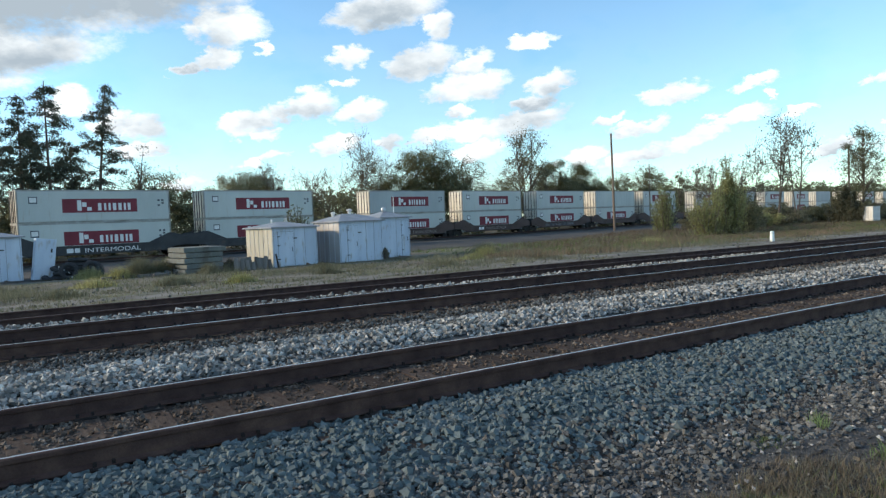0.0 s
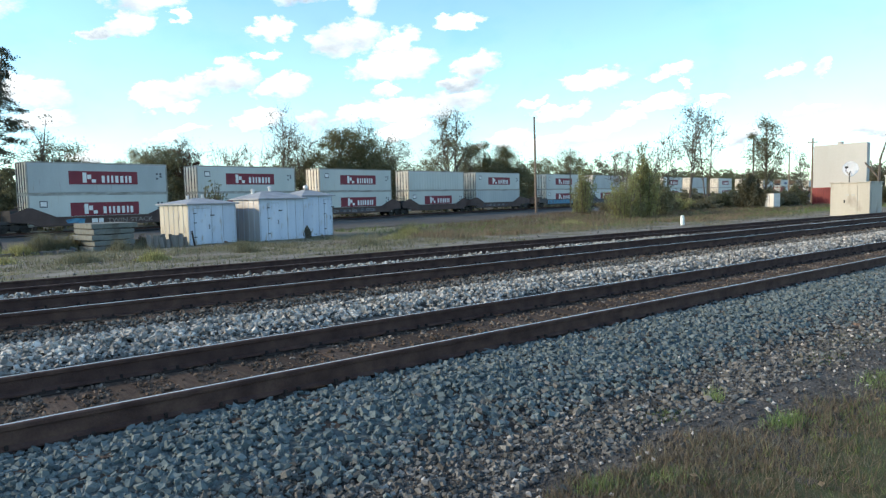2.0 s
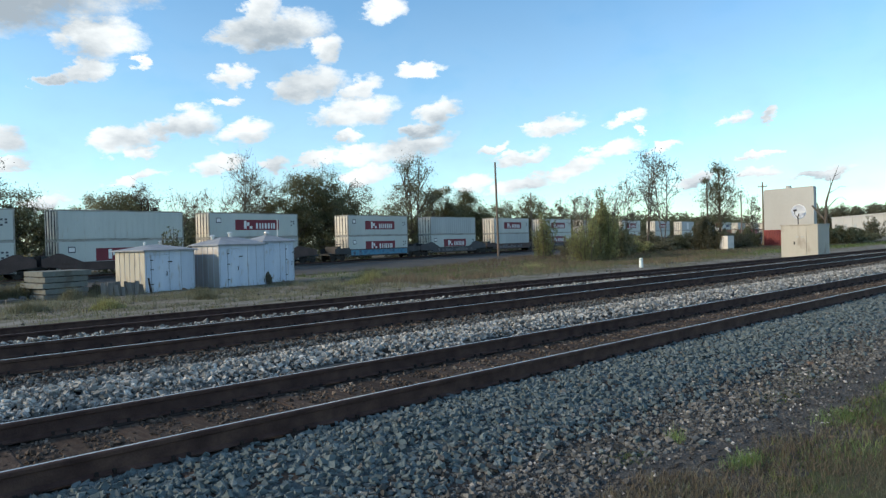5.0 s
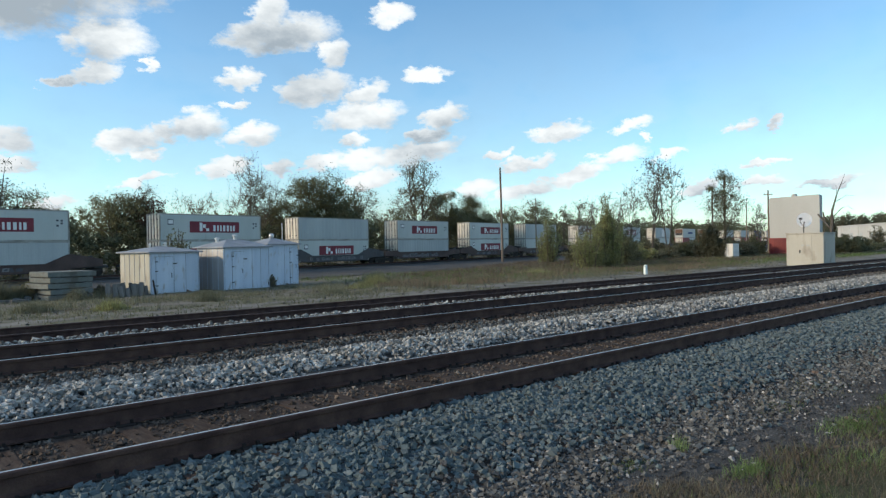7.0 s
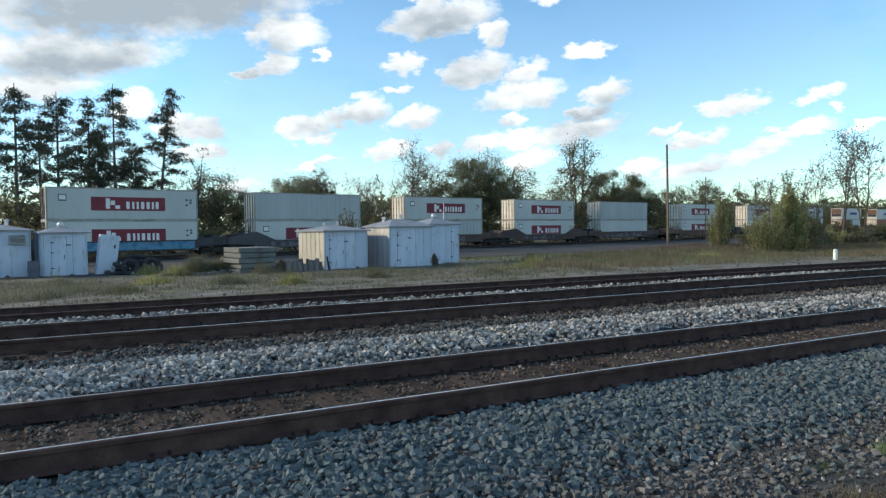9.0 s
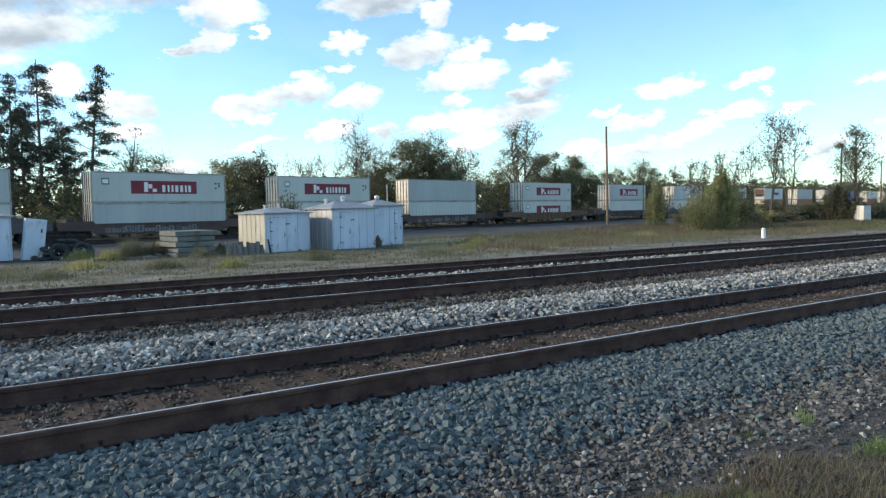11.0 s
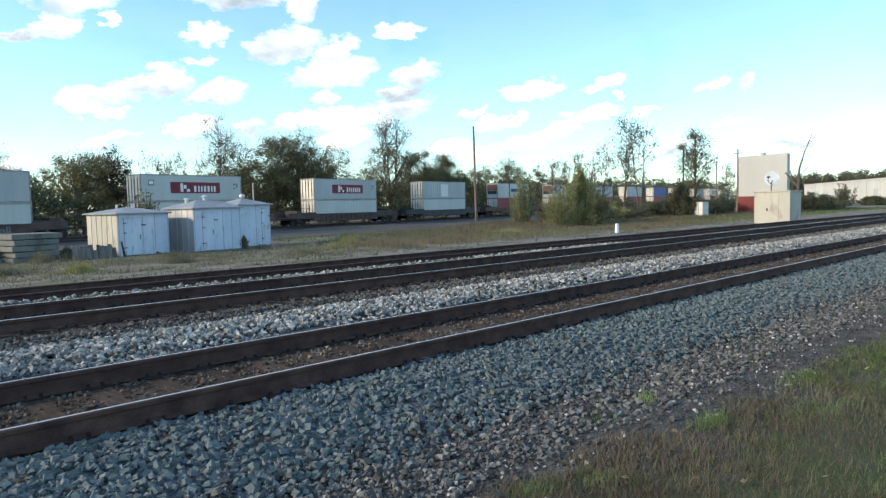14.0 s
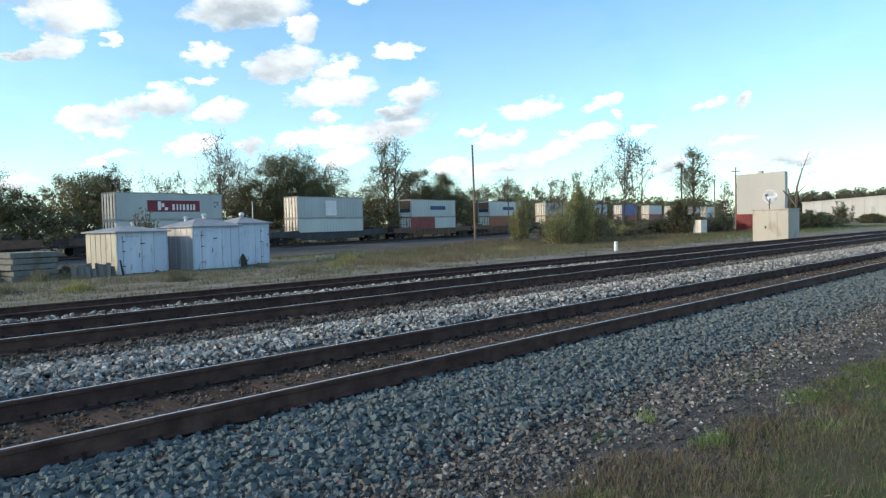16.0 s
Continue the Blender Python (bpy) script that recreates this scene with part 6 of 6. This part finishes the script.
def dead_tree():
    t = thing("dead_tree", pose(77.5, 26.2, level(26.2)), "bare dead tree with a broken limb", "tree")
    b = bmesh.new()
    tube(b, [(0, 0, 0), (0.03, 0.0, 2.5), (0.05, -0.08, 5.0), (0.2, -0.5, 6.7), (0.5, -1.2, 8.8)], [0.2, 0.16, 0.11, 0.06, 0.015], 8)
    part("trunk", b, M["bark"], t)
    for pts, r in ((((0.05, -0.02, 3.0), (-0.1, 0.55, 3.8), (-0.3, 1.2, 4.7)), (0.1, 0.1, 0.08)), (((0.1, -0.2, 4.4), (0.8, -0.8, 5.3), (1.3, -1.2, 5.5), (1.6, -1.7, 5.0)), (0.05, 0.035, 0.02, 0.01)),
                   (((0.2, -0.5, 6.7), (0.2, -0.45, 7.7)), (0.025, 0.008)), (((0.35, -0.85, 7.7), (0.8, -1.3, 8.1)), (0.02, 0.008)), (((0.05, 0.0, 3.2), (0.5, -0.6, 3.9)), (0.05, 0.02)),
                   (((-0.1, 0.55, 3.8), (-0.1, 0.75, 4.9)), (0.08, 0.06)), (((0.12, -0.3, 5.9), (0.7, -1.3, 6.6), (1.2, -1.9, 6.5)), (0.03, 0.015, 0.006))):
        b = bmesh.new()
        tube(b, list(pts), list(r), 6)
        part("limb", b, M["bark"], t)


dead_tree()


def woodland(name, spots, count, size, mat, label):
    """A belt of far brush and woods: leaf masses with an uneven top."""
    g = np.random.default_rng(99)
    cs = []
    for x, y, h, w in spots:
        m = int(count * h * w / 40)
        k = max(6, int(h * w * 0.55))
        hub = g.normal(0, 1, (k, 3)) * np.array([w * 0.33, 1.6, 0]) + np.array([x, y, 0])
        hub[:, 2] = level(y) + h * (1 - 0.45 * ((hub[:, 0] - x) / w) ** 2) * g.uniform(0.75, 1.0, k) * g.random(k) ** 0.7
        puff = g.uniform(0.5, 1.1, (k, 1)) * size * 1.15
        pick = g.integers(0, k, m)
        cs.append(hub[pick] + g.normal(0, 1, (m, 3)) * puff[pick] * np.array([1.0, 1.0, 0.75]))
    c = np.concatenate(cs)
    v, f = leaves(c, g.uniform(0.6, 1.4, len(c)) * size, g)
    return tagged(mesh_object(name, v, f, M[mat]), label, "woodland", kind="stuff")


belt = []
s = -30.0
while s < 330:
    p = yard(s, 9 + 5 * random.random())
    belt.append((p.x, p.y, random.uniform(5.2, 7.2) + 0.014 * s, random.uniform(4, 7)))
    p = yard(s + 2, 17 + 6 * random.random())
    belt.append((p.x, p.y, random.uniform(6.0, 8.8) + 0.014 * s, random.uniform(5, 8)))
    p = yard(s + 1, 6.0 + random.random())
    belt.append((p.x, p.y, random.uniform(3.2, 4.6), random.uniform(4.5, 6.5)))
    s += random.uniform(2.6, 4.2)
for _ in range(34):
    belt.append((random.uniform(-24, 14), random.uniform(79, 92), random.uniform(4.5, 7.0), random.uniform(3.5, 6)))
woodland("woodland", belt, 860, 0.34, "leaf", "dense dark brush and young trees behind the train")
far = []
x = -60.0
while x < 1100:
    far.append((x, 150 + 0.22 * x + random.uniform(-10, 10), random.uniform(9, 13) + 0.004 * x, random.uniform(12, 20)))
    x += random.uniform(7, 12) * (1 + max(0, x) / 400)
woodland("woodland", far, 200, 0.85, "leaf", "distant line of dark woods")
ridge = []
y = 118.0
while y < 250:
    ridge.append((700 + random.uniform(-15, 15), y, random.uniform(22, 27) + (250 - y) * 0.01, 26))
    y += random.uniform(2.5, 4.5)
woodland("woodland", ridge, 110, 1.25, "leaf_grey", "distant dark wooded ridge behind the warehouse")


# ---- grass ----
def blades(name, x, y, z, h, mat, label, width=0.006, lean=0.5, kinds=None):
    n = len(x)
    a = rng.random(n) * 6.283
    b = a + rng.normal(0, 0.6, n)
    k = rng.uniform(0.1, 1.0, n) * lean * h
    w = width * rng.uniform(0.7, 1.4, n)
    dx, dy = np.cos(a) * w, np.sin(a) * w
    tx, ty = np.cos(b + 1.57) * k, np.sin(b + 1.57) * k
    v = np.stack([np.stack([x - dx, y - dy, z], 1), np.stack([x + dx, y + dy, z], 1), np.stack([x + tx, y + ty, z + h], 1)], 1)
    f = np.arange(3)[None] + (np.arange(n) * 3)[:, None]
    return tagged(mesh_object(name, v.reshape(-1, 3), f, mat), label, "grass", kind="stuff")


def tufts(n, per, x0, x1, y0, y1, spread, power=1.0):
    cx, cy = x0 + (x1 - x0) * rng.random(n) ** power, rng.uniform(y0, y1, n)
    return (np.repeat(cx, per) + rng.normal(0, spread, n * per)), (np.repeat(cy, per) + rng.normal(0, spread, n * per))


def on_ground(x, y):
    return np.interp(y, [a for a, b in GROUND], [b for a, b in GROUND])


def patchy(x, y, level_at, size=1.0):
    """Keep the roots that fall on the patches."""
    keep = patch(x, y, size) > level_at(x, y) + rng.normal(0, 0.12, len(x))
    return x[keep], y[keep]


def verge_patch(n, per, x0, x1, y0, y1, spread, power, keep):
    """Tufts on the turf: keep gives the chance of each at its place, thinning raggedly at the edge of the gravel."""
    cx, cy = x0 + (x1 - x0) * rng.random(n) ** power, rng.uniform(y0, y1, n)
    edge = np.clip((grass_edge(cx) + 0.2 * patch(cx, cy, 0.5) - cy) / 0.12, 0.0, 1)
    ok = rng.random(n) < keep(cx, cy) * edge
    cx, cy = np.repeat(cx[ok], per), np.repeat(cy[ok], per)
    return cx + rng.normal(0, spread, len(cx)), cy + rng.normal(0, spread, len(cy))


def browned(x, y):
    """Dry brown by the gravel near by, greener further on and away from it."""
    return np.clip(1.05 - (x - 4.6) * 0.3 + (y - 2.0) * 0.5 + 0.55 * patch(x, y, 0.7), 0.12, 1)


def bare(x, y):
    """Small worn spots where the gravel shows through."""
    return np.clip(1.3 - 1.6 * np.clip(patch(x + 3.1, y - 1.7, 0.45) - 0.25, 0, 1), 0, 1)


x, y = verge_patch(11000, 15, 1.4, 22, 0.6, 3.0, 0.035, 1.55, lambda x, y: browned(x, y) * bare(x, y))
blades("verge_grass", x, y, on_ground(x, y) + 0.006, 0.02 + 0.10 * rng.random(len(x)) ** 1.5, M["dry"], "thin dry brown grass on the verge", 0.0032, 1.3)
x, y = verge_patch(11000, 15, 1.8, 32, 0.2, 2.9, 0.04, 1.5, lambda x, y: (1.08 - browned(x, y)) * bare(x, y))
blades("verge_grass", x, y, on_ground(x, y) + 0.006, 0.02 + 0.085 * rng.random(len(x)) ** 1.5, M["blade"], "patchy green grass on the verge", 0.0036, 1.2)
x, y = tufts(2200, 22, -9, 16, -7, 1.2, 0.09)
blades("verge_grass", x, y, on_ground(x, y) + 0.008, rng.uniform(0.02, 0.08, len(x)), M["blade"], "short worn grass on the verge", 0.003, 1.2)
x, y = verge_patch(1500, 9, 1.6, 20, 0.8, 2.9, 0.03, 1.5, lambda x, y: 0.8 + 0 * x)
blades("verge_grass", x, y, on_ground(x, y) + 0.006, rng.uniform(0.06, 0.19, len(x)), M["yard_blade"], "taller pale stalks on the verge", 0.0014, 0.9)
# low green patches creeping over the gravel, and brighter clumps at the turf's edge
for cx, cy, w, n, tall, mat in ((4.82, 3.19, 0.13, 420, 0.05, "blade"), (7.78, 3.19, 0.22, 520, 0.05, "blade"), (9.05, 3.27, 0.3, 520, 0.05, "blade"), (12.5, 3.1, 0.4, 500, 0.05, "blade"),
                                (5.37, 2.45, 0.13, 520, 0.11, "weed"), (7.31, 2.35, 0.2, 520, 0.10, "weed"), (3.31, 2.66, 0.1, 420, 0.10, "weed"), (3.75, 2.45, 0.09, 260, 0.09, "weed"),
                                (6.3, 1.9, 0.22, 520, 0.09, "weed"), (8.6, 2.0, 0.3, 520, 0.08, "weed")):
    x, y = cx + rng.normal(0, w, n), cy + rng.normal(0, w * 0.55, n)
    tagged(blades("weed_clump", x, y, on_ground(x, y) + 0.006, tall * rng.uniform(0.25, 1.0, n), M[mat], "low green weeds spreading over the gravel" if tall < 0.06 else "bright yellow-green weed clump at the gravel's edge", 0.0026, 1.0), category="weeds", kind="stuff")
x, y = tufts(3, 40, 5.48, 5.62, 3.1, 3.24, 0.03)
tagged(blades("weed", x, y, on_ground(x, y), rng.uniform(0.04, 0.22, len(x)) ** 1.1, M["weed"], "light green weed in the gravel", 0.0022, 0.55), category="weed")
tan = stones("tan_stone", np.zeros((1, 3)), np.array([0.12]), M["stone_tan"])
tan.matrix_basis = pose(9.85, 3.56, float(verge_level(np.array([3.56]))[0]) + 0.03, 24, 13, 30)
tagged(tan, "tan broken stone lying in the gravel", "stone")
# fallen leaves on the turf
for i in range(26):
    b = bmesh.new()
    b.faces.new([b.verts.new(p) for p in ((-0.03, 0, 0), (0, -0.022, 0.004), (0.034, 0, 0.008), (0.004, 0.024, 0.004))])
    bmesh.ops.solidify(b, geom=list(b.faces), thickness=0.002)
    fallen = part("fallen_leaf", b, M["leaf_tan"])
    lx, ly = random.uniform(3.4, 9.0), random.uniform(1.3, 2.6)
    fallen.matrix_basis = pose(lx, ly, level(ly) + random.uniform(0.05, 0.07), random.uniform(-30, 30), random.uniform(-30, 30), random.uniform(0, 360))
    tagged(fallen, "dry tan leaf lying on the grass", "leaf", "fallen leaves")


def yard_cover(x, y):
    return -0.5 + np.where(y < 22.5, (22.5 - y) * 0.22, 0) + np.clip((x - 16) / 30, 0, 0.6) * (y < 27)


x, y = patchy(*tufts(7000, 18, -14, 66, 19.4, 37.0, 0.22), yard_cover, 2.4)
blades("yard_grass", x, y, on_ground(x, y), 0.02 + 0.13 * rng.random(len(x)) ** 2, M["yard_blade"], "rough olive grass between the lane and sheds", 0.014, 0.9)
x, y = patchy(*tufts(5000, 16, -14, 70, 19.4, 58, 0.22), lambda x, y: 0.1 - yard_cover(x, y) * 0.3, 3.1)
blades("yard_grass", x, y, on_ground(x, y), 0.02 + 0.10 * rng.random(len(x)) ** 2, M["dry"], "dry brown grass in the yard", 0.014, 0.9)
x, y = patchy(*tufts(500, 40, -14, 34, 22.5, 37.0, 0.3), lambda x, y: 0.25 + 0 * x, 3.4)
blades("yard_weeds", x, y, on_ground(x, y), rng.uniform(0.1, 0.5, len(x)), M["yard_blade"], "tall pale green weeds in clumps before the sheds", 0.009, 0.6)
x, y = tufts(4200, 16, 30, 130, 33, 60, 0.3, 1.0)
keep = (y < 24 + 0.55 * x) & (y < 34 + 0.42 * x)
x, y = x[keep], y[keep]
blades("yard_weeds", x, y, on_ground(x, y), rng.uniform(0.12, 0.5, len(x)), M["dry"], "tall dry brown weeds by the service road", 0.014, 0.6)
x, y = patchy(*tufts(4200, 16, 20, 62, 24.5, 38, 0.3), lambda x, y: -0.1 + np.abs(y - 25 - 0.22 * (x - 20)) * 0.12 - 0.3, 3.0)
blades("yard_weeds", x, y, on_ground(x, y), 0.08 + 0.32 * rng.random(len(x)) ** 1.7, M["brown_weed"], "reddish brown dry weeds beyond the lane", 0.012, 0.6)
x, y = tufts(2000, 14, 24, 130, 25.5, 46, 0.3, 1.0)
blades("yard_weeds", x, y, on_ground(x, y), rng.uniform(0.1, 0.4, len(x)), M["blade"], "green weeds along the lane", 0.014, 0.6)


def sprig(x, y, h, w, seed, label, leaf="leaf_yellow", n=260, size=0.16):
    bush(x, y, h, w, seed, leaf, n, size, label)


sprig(14.5, 41.2, 4.0, 1.6, 80, "young sapling behind the sheds", "leaf", 900, 0.26)
sprig(6.6, 38.9, 1.1, 1.6, 83, "rank weeds behind the slab stack", "leaf", 900, 0.12)
sprig(9.35, 37.2, 0.8, 0.8, 84, "dark low weeds by the boards", "leaf", 400, 0.12)
sprig(18.6, 36.9, 0.9, 0.5, 85, "dark weed between two sheds", "leaf", 350, 0.12)
for x, y, l, turn in ((4.6, 37.0, 1.3, -12), (3.0, 36.6, 0.9, 20), (5.35, 36.6, 0.7, 8)):
    b = bmesh.new()
    box(b, 0, l, 0, 0.22, 0, 0.17, bevel=0.02)
    beam = part("timber_beam", b, M["old_board"])
    beam.matrix_basis = pose(x, y, level(y) - 0.04, 0, 0, turn)
    tagged(beam, "grey weathered timber lying in the weeds", "timber", "loose timbers by the slabs")
# soft pale weed clumps on the rough ground
for i, (x, y, h, w, n) in enumerate(((3.8, 37.2, 0.7, 0.8, 900), (4.9, 38.0, 1.15, 0.9, 2200), (5.9, 38.4, 0.95, 0.8, 1500), (2.6, 38.6, 0.7, 0.8, 900), (7.9, 35.9, 0.75, 0.6, 600), (9.0, 36.0, 0.55, 0.5, 450), (23.5, 33.0, 0.8, 0.9, 900), (26.0, 36.5, 0.9, 1.1, 900), (4.6, 27.2, 0.5, 0.7, 900),
                                     (6.6, 25.0, 0.45, 0.6, 800), (10.6, 26.4, 0.4, 0.6, 700), (16.0, 25.8, 0.35, 0.6, 600), (2.2, 30.5, 0.5, 0.9, 800), (13.0, 33.0, 0.4, 0.8, 600), (-1.5, 33.0, 0.5, 0.9, 700),
                                     (20.0, 29.5, 0.4, 0.9, 700), (0.8, 24.6, 0.35, 0.7, 600), (30.0, 31.0, 0.5, 1.2, 800), (38.0, 33.0, 0.6, 1.4, 900))):
    px, py = x + rng.normal(0, w * 0.5, n), y + rng.normal(0, w * 0.5, n)
    tall = h * np.exp(-((px - x) ** 2 + (py - y) ** 2) / (w * w)) * rng.uniform(0.4, 1.1, n) + 0.03
    tagged(blades("weed_clump", px, py, on_ground(px, py), tall, M["yard_blade" if i % 3 else "leaf_yellow"], "soft pale green weed clump on the rough ground", 0.011, 0.7), category="weeds", kind="stuff")



# ---- what moves ----
def motions():
    run = [(0.0, 5.85), (1.0, -7.65), (2.0, -21.1), (3.5, -41.3), (4.2, -50.7), (6.5, -81.5), (7.0, -88.2), (7.5, -94.6), (8.0, -101.15), (8.5, -107.8), (11.0, -141.3), (11.5, -148.0), (12.5, -161.1), (14.5, -187.4), (16.0, -206.8)]
    for ob in TRAIN:
        home = ob.matrix_basis.copy()
        walk(ob, [(t, Matrix.Translation((d * UX, d * UY, 0)) @ home) for t, d in run])


motions()
